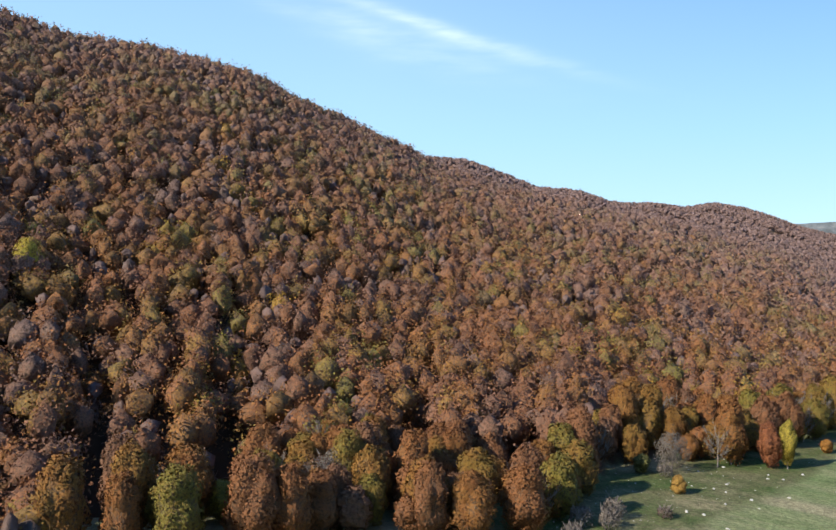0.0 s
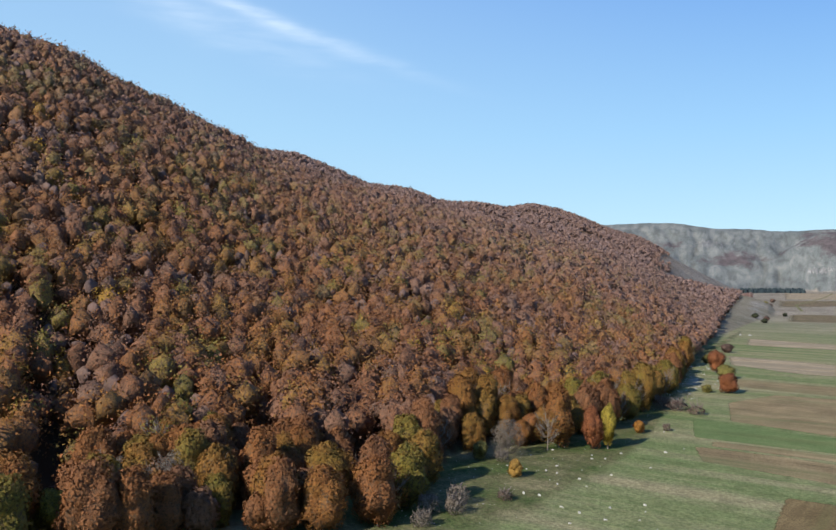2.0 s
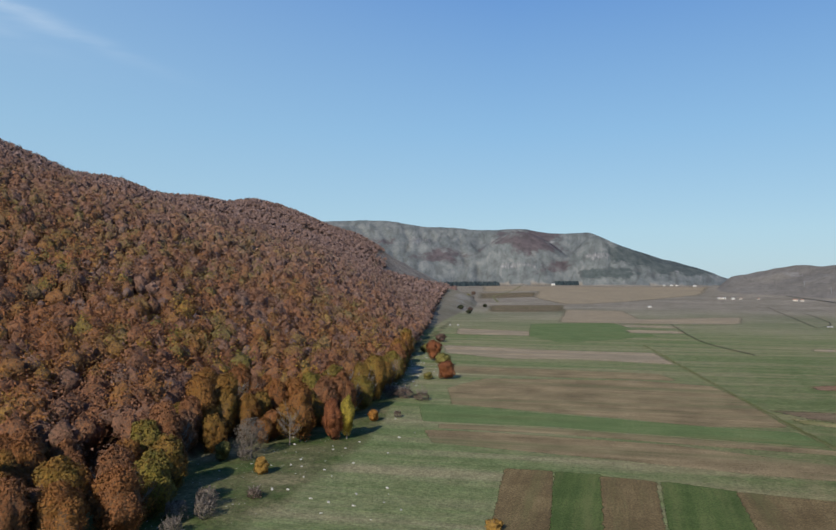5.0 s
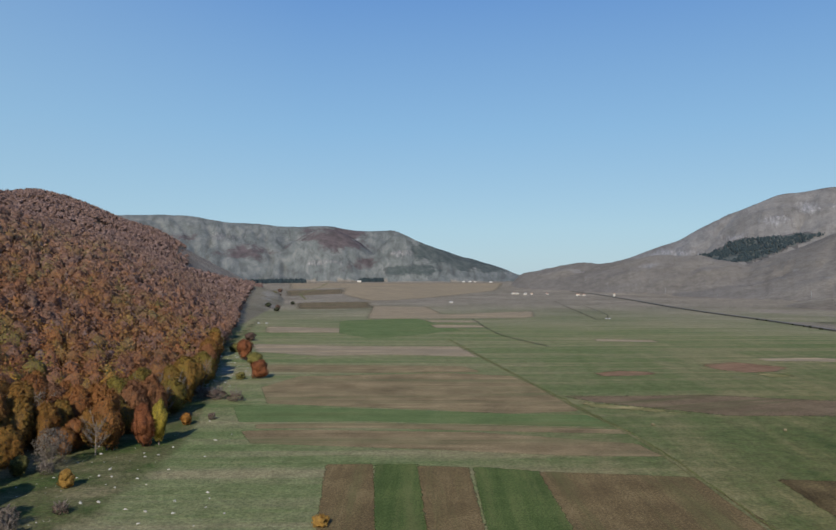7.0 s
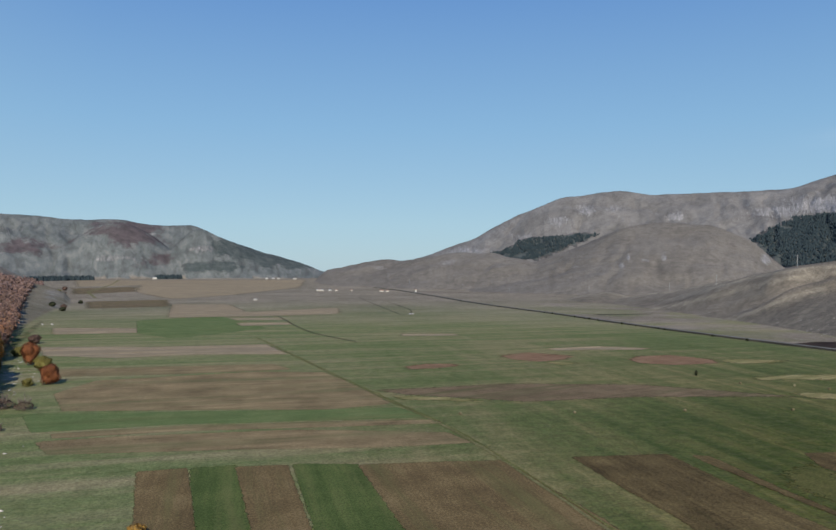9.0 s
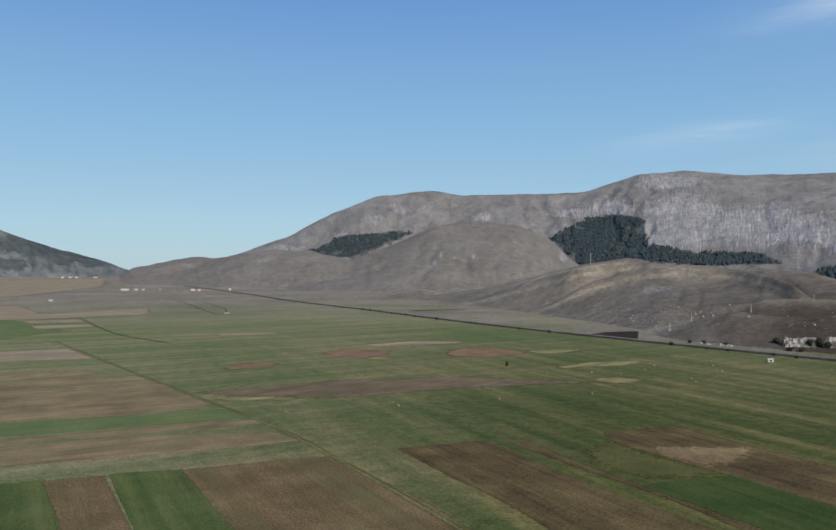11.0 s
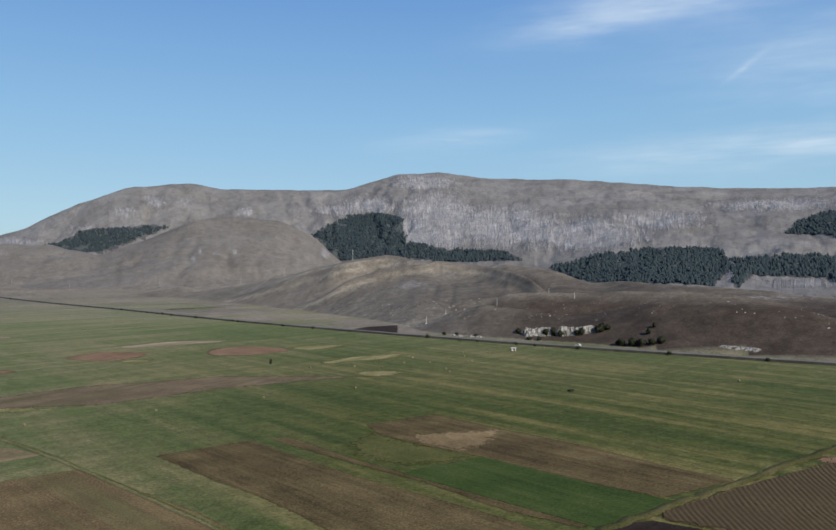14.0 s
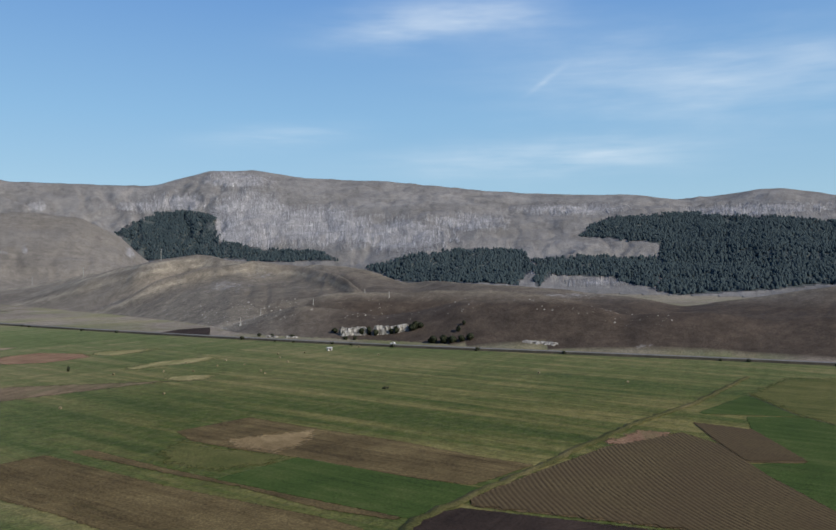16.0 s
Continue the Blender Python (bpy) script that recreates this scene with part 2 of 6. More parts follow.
    rill.inputs["Scale"].default_value, rill.inputs["Detail"].default_value, rill.inputs["Roughness"].default_value = 1.0, 8, 0.68
    rill.inputs["Distortion"].default_value = 0.6
    k.put(rill.inputs["Vector"], rill_map.outputs[0])
    # mountain turf, greyed and cooled so that its colour carries the haze
    hazy_sward = k.ramp(k.math("ADD", k.math("MULTIPLY", mid, 0.35), k.math("MULTIPLY", k.noise(0.004, 6, 0.6), 0.65)),
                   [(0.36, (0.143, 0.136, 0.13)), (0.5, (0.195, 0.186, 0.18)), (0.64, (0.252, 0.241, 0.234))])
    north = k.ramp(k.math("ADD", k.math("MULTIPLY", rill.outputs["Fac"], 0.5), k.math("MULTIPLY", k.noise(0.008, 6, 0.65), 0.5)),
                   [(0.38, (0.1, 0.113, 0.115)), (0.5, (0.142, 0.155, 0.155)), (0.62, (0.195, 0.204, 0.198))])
    hazy_sward = k.mix(k.attr("north"), hazy_sward, north)
    hazy_sward = k.mix(k.ramp(rill.outputs["Fac"], [(0.40, 0.3), (0.5, 0.0)]), hazy_sward, (0.075, 0.07, 0.068))
    hazy_sward = k.mix(k.ramp(rill.outputs["Fac"], [(0.56, 0.0), (0.72, 0.25)]), hazy_sward, (0.3, 0.28, 0.27))
    dry = k.mix(k.attr("high"), dry, hazy_sward)
    litter = k.ramp(mid, [(0.35, (0.05, 0.03, 0.018)), (0.65, (0.11, 0.06, 0.032))])
    at = k.t.nodes.new("ShaderNodeAttribute")
    at.attribute_name = "slope"
    mp = k.t.nodes.new("ShaderNodeMapping")
    mp.inputs["Scale"].default_value = (0.11, 0.026, 1)
    mp.inputs["Rotation"].default_value = (0, 0, 0.3)
    k.put(mp.inputs[0], at.outputs["Vector"])
    st = k.t.nodes.new("ShaderNodeTexNoise")
    st.inputs["Distortion"].default_value = 0.8
    st.inputs["Scale"].default_value, st.inputs["Detail"].default_value, st.inputs["Roughness"].default_value = 1.0, 7, 0.72
    k.put(st.inputs["Vector"], mp.outputs[0])
    stone = k.mix(k.attr("high"), k.noise(0.22, 7, 0.75), st.outputs["Fac"])
    scree = k.ramp(k.math("ADD", k.math("MULTIPLY", stone, 0.62), k.math("MULTIPLY", k.noise(0.02, 8, 0.75), 0.38)),
                   [(0.38, (0.175, 0.17, 0.172)), (0.46, (0.235, 0.229, 0.234)), (0.54, (0.31, 0.302, 0.306)), (0.63, (0.46, 0.445, 0.447))])
    col = k.mix(k.attr("hill"), grass, dry)
    edge = k.math("ADD", k.attr("rock"), k.math("MULTIPLY", k.math("SUBTRACT", k.math("ADD", k.math("MULTIPLY", k.noise(0.012, 7, 0.7), 0.5), k.math("MULTIPLY", stone, 0.5)), 0.5), 1.8))
    edge = k.ramp(edge, [(0.3, 0.0), (0.62, 1.0)])
    col = k.mix(edge, col, scree)
    # scrub tones, which also paint the shade on the ground under pines
    scrub_or_shade = k.ramp(k.noise(0.02, 6, 0.7), [(0.4, (0.068, 0.055, 0.06)), (0.6, (0.112, 0.09, 0.096))])
    scrub_or_shade = k.mix(k.attr("dusky"), scrub_or_shade, k.ramp(k.noise(0.02, 6, 0.7), [(0.4, (0.048, 0.062, 0.064)), (0.6, (0.085, 0.1, 0.1))]))
    col = k.mix(k.ramp(k.math("ADD", k.attr("bare"), k.math("MULTIPLY", k.math("SUBTRACT", k.noise(0.007, 9, 0.72), 0.5), 2.4)), [(0.34, 0.0), (0.58, 0.9)]), col, scrub_or_shade)
    grain = k.ramp(k.noise(0.9, 6, 0.8), [(0.41, 0.64), (0.59, 1.36)])
    blot = k.ramp(k.noise(0.16, 6, 0.75), [(0.4, 0.78), (0.6, 1.2)])
    col = k.mix(k.math("SUBTRACT", 0.75, k.math("MULTIPLY", k.attr("high"), 0.5)), k.mix(k.math("SUBTRACT", 0.75, k.math("MULTIPLY", k.attr("high"), 0.4)), col, grain, "MULTIPLY"), blot, "MULTIPLY")
    col = k.mix(k.attr("wood"), col, litter)
    relief = k.math("ADD", k.noise(0.35, 6, 0.65), k.math("MULTIPLY", k.math("MULTIPLY", k.math("MULTIPLY", stone, edge), k.attr("high")), 10.0))
    crags = k.math("MULTIPLY", k.noise(0.02, 8, 0.62), k.math("ADD", k.math("MULTIPLY", k.math("POWER", k.attr("high"), 2.0), 12.0), k.math("MULTIPLY", k.attr("heath"), 2.2)))
    k.bump(k.math("ADD", relief, crags), 0.6, 1.2)
    return k.done(col)


M_GROUND = ground_material()

# ---- terrain ----
EYE = 60.0


def table(text, lo=-180.0, hi=180.0):
    """Bearing:value pairs, smoothed a little, as a function of the bearing."""
    pairs = sorted(tuple(float(v) for v in p.split(":")) for p in text.split())
    a, v = np.array(pairs).T
    grid = np.arange(lo, hi + 0.1, 0.2)
    val = np.interp(grid, a, v)
    ker = np.exp(-np.linspace(-2.2, 2.2, 13) ** 2)
    val = np.convolve(np.pad(val, 6, mode="edge"), ker / ker.sum(), mode="valid")
    return lambda az: np.interp(az, grid, val)


def plain(r):
    return 29.0 * np.clip((r - 1500) / 2100, 0, 2) ** 1.3


class Hill:
    """A ridge: bearing tables of its crest's height angle and distance and of its foot's distance."""

    def __init__(self, crest, far, near, lo, hi, power=1.15, foot_z=None, fade=3.0, back=0.28):
        self.crest, self.far, self.near, self.lo, self.hi = table(crest), table(far), table(near), lo, hi
        self.power, self.foot_z, self.fade, self.back = power, foot_z, fade, back

    def top(self, az):
        rc = self.far(az)
        return rc, EYE + np.tan(np.radians(self.crest(az))) * rc

    def z(self, az, r):
        rc, zc = self.top(az)
        rf = self.near(az)
        zf = plain(rf) if self.foot_z is None else self.foot_z(az)
        s = np.clip((r - rf) / np.maximum(rc - rf, 1.0), 0, 1)
        shape = 0.7 * s ** self.power + 0.3 * s * s * (3 - 2 * s)
        h = zf - 3.0 + (zc - zf + 3.0) * shape - np.maximum(r - rc, 0) * self.back
        edge = np.clip(np.minimum(az - self.lo, self.hi - az) / self.fade, 0, 1)
        edge = edge * edge * (3 - 2 * edge)
        h = h * edge - 60 * (1 - edge)
        return np.where(r < rf, -60.0, h)


beech_hill = Hill("-180:8 -120:14 -100:16 -78:16.6 -74:15.9 -67:15.6 -60:14.15 -55.6:12.2 -50:9.95 -45.8:7.95 -40:6.1 -35:4.7 -28:3.2 -22:1.6 -18:0.3 -16:-0.3 -14.5:-0.65 -13.5:-0.78 -12.5:-0.95 -12:-1.02 -11:-1.25 -10:-1.65 -9:-2.0",
                  "-100:750 -78:760 -60:800 -46:860 -35:900 -28:960 -22:1050 -18:1250 -16:1600 -14.5:1900 -13.5:1950 -12.5:1850 -11:1750 -9:1750",
                  "-180:150 -100:130 -80:160 -66:185 -50:178 -43:180 -36.5:181 -34:181 -32.4:183 -31.4:200 -30:232 -27:245 -23:262 -20:298 -18.5:312 -17.3:338 -16.3:372 -15.5:425 -14.9:520 -14.4:640 -13.6:740 -12.8:830 -12:1000 -11:1250 -10:1430 -9:1600",
                  -180, -9.2, 1.1, fade=1.2)
ridge = Hill("-60:9.5 -50:8.9 -46:8.7 -44.4:8.72 -42:7.8 -39.1:6.6 -35.9:6.35 -33.8:5.5 -30.6:5.33 -28.9:5.03 -27.1:5.36 -24.8:4.85 -22.9:4.17 -21.4:3.52 -19.2:2.89 -18:2.32 -15.7:1.03 -14:0.0 -12.4:-0.76 -11:-1.1",
             "-60:1300 -46:1500 -40:1700 -36:1900 -27:2400 -21:2600 -15:2700 -12:2800",
             "-60:820 -46:880 -35:920 -28:980 -22:1070 -18:1270 -16:1620 -14.5:1920 -13.5:2320 -12:2700",
             -62, -11, 1.0, foot_z=lambda az: beech_hill.top(az)[1] - 4, fade=1.5)
north_range = Hill("-40:4.2 -22:4.2 -20:4.23 -16.7:4.28 -15.2:3.89 -12.2:3.75 -9.4:3.47 -7.2:3.7 -5:3.24 -3.8:3.29 -1.6:3.34 0.64:2.26 3.5:1.33 5.9:0.65 7.4:0.05 9:-0.3 12:-0.5",
                   "-40:4400 12:4300", "-40:3300 -12:3400 -5:3600 12:3600", -40, 13, 1.0)
low_hill = Hill("5:-0.6 7.5:-0.1 10.7:0.6 13.9:0.9 17.2:1.43 20.8:1.31 22.7:0.86 25.3:0 28:-1.78 30:-2.2",
                "5:3100 14:2900 20:2700 30:2300", "5:2800 10:2500 14:2300 20:2150 30:1950", 5, 31, 0.8)
dome = Hill("16:-1 20:-0.2 24.2:0.86 27.2:1.97 30:3.18 33.1:3.52 36.3:3.21 38.7:2.2 40.4:0.4 43:-1.2 46:-2",
            "16:2700 46:2600", "16:2100 30:1850 46:1900", 16, 47, 0.8)
massif = Hill("10:-0.6 13:0.3 16.2:1.55 18.8:2.36 22:4.04 25.2:5.41 29.8:5.98 31.7:5.66 35:5.56 38.5:5.63 41.2:5.71 43.2:6.22 45.2:6.88 48.4:6.99 53.2:6.47 57:6.37 61:6.1 65.7:5.59 69.5:5.3 73.3:5.18 77:5.13 80:4.7 83.5:5.07 86.2:5.29 89.7:4.68 100:4.5 130:4 180:3",
              "10:4300 60:4300 90:4000 180:3600", "10:3300 30:3000 50:2300 65:1700 90:1500 180:1500", 9, 180, 0.95,
              foot_z=lambda az: 4 + 0 * az)
mound = Hill("62:-0.9 66:-0.6 68.7:0.34 69.5:0.93 71.4:1.59 74:1.88 76.9:1.66 78.7:1.07 79.8:-0.4 84:-1.5", "62:2700 84:2700", "62:2200 84:2100", 61, 85, 0.9)
near_hill = Hill("26:-2.4 28:-2.0 31:-1.7 36:-0.6 40.3:0.25 44:0.49 46.5:0.68 49.2:0.43 53.1:0.26 56.5:-0.45 59.8:-1.29 62.3:-1.09 65.7:-1.54 69.5:-1.85 72.5:-2.05 76.3:-2.29 80:-2.93 84.2:-2.3 89.7:-1.48 100:-1 140:0 180:0",
                 "26:1750 33:1550 40:1280 46:1180 52:1080 58:960 65:850 77:780 90:800 180:800",
                 "26:1560 31:1300 36:1060 41:880 45.5:740 48:700 52:670 56:640 60:620 65:600 77:560 90:560 120:600 180:700", 25, 180, 0.85)
fore_hill = Hill("43:-5.2 45.5:-4.62 48.3:-3.67 51.1:-2.97 54.3:-3.3 57.5:-3.71 60.8:-3.29 63.6:-2.76 67.5:-2.69 71.4:-3 74.4:-3.45 76.2:-3.87 78.4:-3.52 82.1:-3.28 85.9:-3.59 92:-3.2 110:-3",
                 "43:760 48:740 55:690 65:640 77:605 90:610 110:700", "43:700 48:650 55:600 65:549 77:525 90:530 110:620", 42, 110, 0.8)
middle_hill = Hill("43:-5.5 46:-4.4 49:-3.5 51:-2.95 53.5:-2.49 57.5:-2.17 61.6:-1.88 65.6:-1.98 69.5:-2.27 73.3:-2.85 76:-3.3", "43:880 51:800 76:720", "43:760 51:700 60:680 76:620", 42, 77, 0.8)
left_lobe = Hill("31:-2.9 33.1:-2.6 37.1:-1.44 41.2:-0.36 45.2:0.1 47.2:0.1 51.2:-0.4", "31:1290 41:1120 51:980", "31:1200 36:1060 41:890 45.5:740 51:690", 200, 201)
right_lobe = Hill("36:-3.6 37.9:-3.18 41.2:-1.65 44.4:-0.75 47.6:-0.45 51.2:-0.6 53.9:-1.24 56.2:-2.4", "36:1060 44:900 56:780", "36:1040 41:880 44:740 47:690 56:640", 200, 201)
knoll = Hill("24:-2.4 25.3:-2.19 26.8:-1.77 28.8:-1.43 30.7:-1.81 32.3:-2.26 33.5:-2.5", "24:1700 34:1650", "24:1560 34:1450", 24, 34, 0.7, fade=1)
saddle = Hill("28:-2.2 29.2:-2.07 31.5:-1.81 34.7:-1.03 37.1:-0.63 39.5:-0.84 43:-1.2", "28:1750 43:1550", "28:1640 43:1300", 27.5, 44, 0.8, fade=1)
north_dome = Hill("-10.8:0.9 -9.6:2.3 -8.4:3.2 -7.2:3.62 -6:3.35 -4.8:2.7 -3.6:1.8 -2.4:0.9", "-11:3950 -2:3900", "-11:3560 -7:3480 -2:3560", -11, -2.2, 0.8, fade=0.8, back=0.5)
north_spur = Hill("-4:0.8 -3:2.0 -2.2:2.9 -1.4:3.25 0.2:2.45 2:1.75 3.5:1.25 5.9:0.55 7.4:-0.05 8.5:-0.4", "-4:3850 8:3900", "-4:3500 2:3480 8:3600", -4.2, 8.5, 0.8, fade=0.8, back=0.5)
EDGE = table("-100:-25 -84:-25 -66:-26 -54:-20 -48:-6 -43:-5 -38:-6 -36.3:-6 -34:-5 -32.4:-4 -31.5:8 -30.8:26 -30:18 -28:24 -26.8:44 -25.2:22 -23.6:6 -22.5:4 -20:4 -18.6:8 -17.4:14 -16.5:6 -15.6:4 -15.1:30 -14.6:40 -14:16 -13.7:20 -13.45:150 -13.2:380 -12.8:620 -12.4:680 -12.1:720 -11.8:1300 -11:2600 -9:3000")
HILLS = [beech_hill, ridge, north_range, low_hill, dome, massif, mound, near_hill,
         fore_hill, middle_hill, left_lobe, right_lobe, knoll, saddle, north_dome, north_spur]


def fbm(x, y, scale, seed, octaves=4):
    """Smooth value noise on the plane, about -1 to 1."""
    out, amp, tot = np.zeros_like(x), 1.0, 0.0
    for o in range(octaves):
        rs = np.random.RandomState(seed * 31 + o)
        g = rs.rand(64, 64) * 2 - 1
        u, v = x / scale * 2 ** o + 13.7 * o, y / scale * 2 ** o + 7.3 * o
        i, j = np.floor(u).astype(int), np.floor(v).astype(int)
        fu, fv = u - i, v - j
        fu, fv = fu * fu * (3 - 2 * fu), fv * fv * (3 - 2 * fv)
        a, b, c, d = g[i % 64, j % 64], g[(i + 1) % 64, j % 64], g[i % 64, (j + 1) % 64], g[(i + 1) % 64, (j + 1) % 64]
        out += amp * ((a * (1 - fu) + b * fu) * (1 - fv) + (c * (1 - fu) + d * fu) * fv)
        tot += amp
        amp *= 0.5
    return out / tot


# spurs of the near hill: height angle of their backs over the bearing
RIBS = [(left_lobe.crest, 30, 50), (right_lobe.crest, 35, 57), (table("33:-2.1 36:-1.2 39:-0.3 42:0.2 44:0.35 48:0.1"), 32, 46)]
# ravines in the beech slope: bearing at the foot and higher up, depth, half width
RAVINES = [(-57.0, -60.5, 14, 9), (-43.9, -45.2, 8, 6), (-37.2, -35.8, 10, 7), (-66.5, -69.0, 14, 10), (-74.0, -76.0, 15, 12), (-62.0, -63.5, 8, 6)]


def off_ravine(k, az, r):
    """How far aside of a ravine's line, in half widths."""
    a0, a1, deep, wide = RAVINES[k]
    line = a0 + (a1 - a0) * np.clip((r - beech_hill.near(az)) / 200, 0, 1.4) + 0.5 * np.sin(r / 37.0 + k)
    return (az - line) * r * 0.01745 / wide


def channels(az, r, wide, seed, sharp=0.1):
    """Gullies down a slope: 1 along their lines, falling to 0 between them."""
    u, v = az / wide, r / 650.0
    f = fbm(u + 0.9 * fbm(az, r / 90.0, 3.0, seed + 2, 2), v, 1.0, seed, 3)
    return np.exp(-(f / sharp) ** 2)


def ridge_bare(az, el):
    """Grassy gaps in the wood of the far ridge."""
    low = np.clip((az + 19.0 + 0.35 * np.sin(el * 5.0)) / 2.8, 0, 1)
    a = -22.7 + (3.25 - el) * 2.2
    patch = np.exp(-((az - a) / 0.45) ** 2 - ((el - 3.25) / 0.28) ** 2)
    return np.maximum(low, np.maximum(patch, np.exp(-((az + 26.4) / 0.35) ** 2 - ((el - 4.75) / 0.09) ** 2)))


def terrain(x, y):
    """Height of the ground, and the number of the hill that makes it (0: the plain)."""
    az, r = np.degrees(np.arctan2(x, y)), np.hypot(x, y)
    base = plain(r)
    stack = np.stack([base] + [h.z(az, r) for h in HILLS])
    which = stack.argmax(0)
    z = stack.max(0)
    rise = np.clip((z - base) / 40, 0, 1)
    fold = 1 - np.abs(fbm(x, y, 260, 3, 3)) * 2
    hump = np.clip((z - base) / 25, 0, 1) * np.isin(which, (4, 5, 7, 8, 9, 10, 11, 12, 13, 14))
    z = z + hump * (fbm(x, y, 150, 17, 2) * 2.4 - np.abs(fbm(x, y, 210, 23, 2)) * 4 + 1)
    for k, deep in ((3, 26), (6, 22), (7, 10), (5, 9)):
        on = which == k
        if on.any():
            room = np.clip((HILLS[k - 1].top(az[on])[1] - z[on]) / 70, 0, 1) * np.clip((z[on] - base[on]) / 60, 0, 1)
            z[on] -= room * deep * np.abs(fbm(x[on], y[on], 420, 40 + k, 3)) * 1.6
    for k, wide, deep, seed in ((3, 1.3, 22, 61), (15, 0.9, 12, 65), (16, 0.9, 12, 66), (4, 1.8, 5, 62), (5, 2.0, 6, 63), (6, 1.5, 17, 64), (7, 1.6, 10, 67), (8, 3.4, 2.5, 68)):
        on = which == k
        if on.any():
            a, q, zk = az[on], r[on], z[on]
            room = np.clip((HILLS[k - 1].top(a)[1] - zk) / 60, 0, 1) * np.clip((zk - base[on]) / 30, 0, 1)
            face = np.where((k == 6) & (a > 46), 0.3, 1.0)
            z[on] = zk - room * face * deep * (channels(a, q, wide, seed) + 0.35 * channels(a, q, wide * 0.4, seed + 30, 0.14))
    z = z + rise * (fbm(x, y, 90, 1, 4) * 5 + np.clip(r / 900, 0, 2.2) * fold * 4)
    el = np.degrees(np.arctan2(z - EYE, np.maximum(r, 1)))
    for h, lo, hi in RIBS:
        on = np.clip(np.minimum(az - lo, hi - az) / 2, 0, 1) * (which == 8)
        d = el - h(az)
        z = z + on * np.clip((z - base) / 30, 0, 1) * (12 * np.exp(-(d / 0.32) ** 2) - 7 * np.exp(-((d - 0.6) / 0.35) ** 2))
    ravine = np.zeros_like(z)
    for k in range(len(RAVINES)):
        ravine = np.maximum(ravine, RAVINES[k][2] * np.exp(-off_ravine(k, az, r) ** 2))
    into = r - beech_hill.near(az)
    z = z - ravine * (which == 1) * np.clip(into / 25, 0, 1) * np.clip((150 - into) / 90, 0, 1)
    return z, which


def points(text):
    return [tuple(float(v) for v in p.split(",")) for p in text.split()]


def inside(px, py, poly):
    """Which of the points lie in the polygon."""
    hit = np.zeros(px.shape, bool)
    for (x0, y0), (x1, y1) in zip(poly, poly[1:] + poly[:1]):
        cross = (y0 > py) != (y1 > py)
        hit ^= cross & (px < (x1 - x0) * (py - y0) / (y1 - y0 + 1e-12) + x0)
    return hit


# pine plantations: bearings and height angles of their outlines
PINES = [
    "20.25,1.23 23.08,2.52 26.46,2.83 28.58,2.97 27.22,2.36 25.32,1.57 23.82,0.97",
    "38.74,2.40 41.17,3.61 43.19,4.01 45.41,3.67 45.41,1.78 49.20,1.24 53.12,1.13 54.65,0.41 49.20,0.35 45.21,0.57 40.76,0.38 39.75,1.19",
    "56.72,-0.27 59.96,0.75 64.78,1.30 68.13,1.13 69.49,-0.06 67.93,-1.45 65.57,-1.26 63.18,-1.19 59.56,-1.28",
    "69.49,0.34 72.53,0.64 78.35,0.62 79.05,-0.05 78.00,-1.57 75.13,-0.83 70.64,-0.65 69.49,-1.64",
    "72.53,2.28 75.13,3.60 80.43,3.73 85.90,3.31 88.67,3.05 97,3.0 104,1.5 104,-1.2 88.67,-1.25 85.90,-1.64 79.74,-2.11 78.35,-1.75 79.05,-0.05 78.36,1.64 75.13,2.06",
]


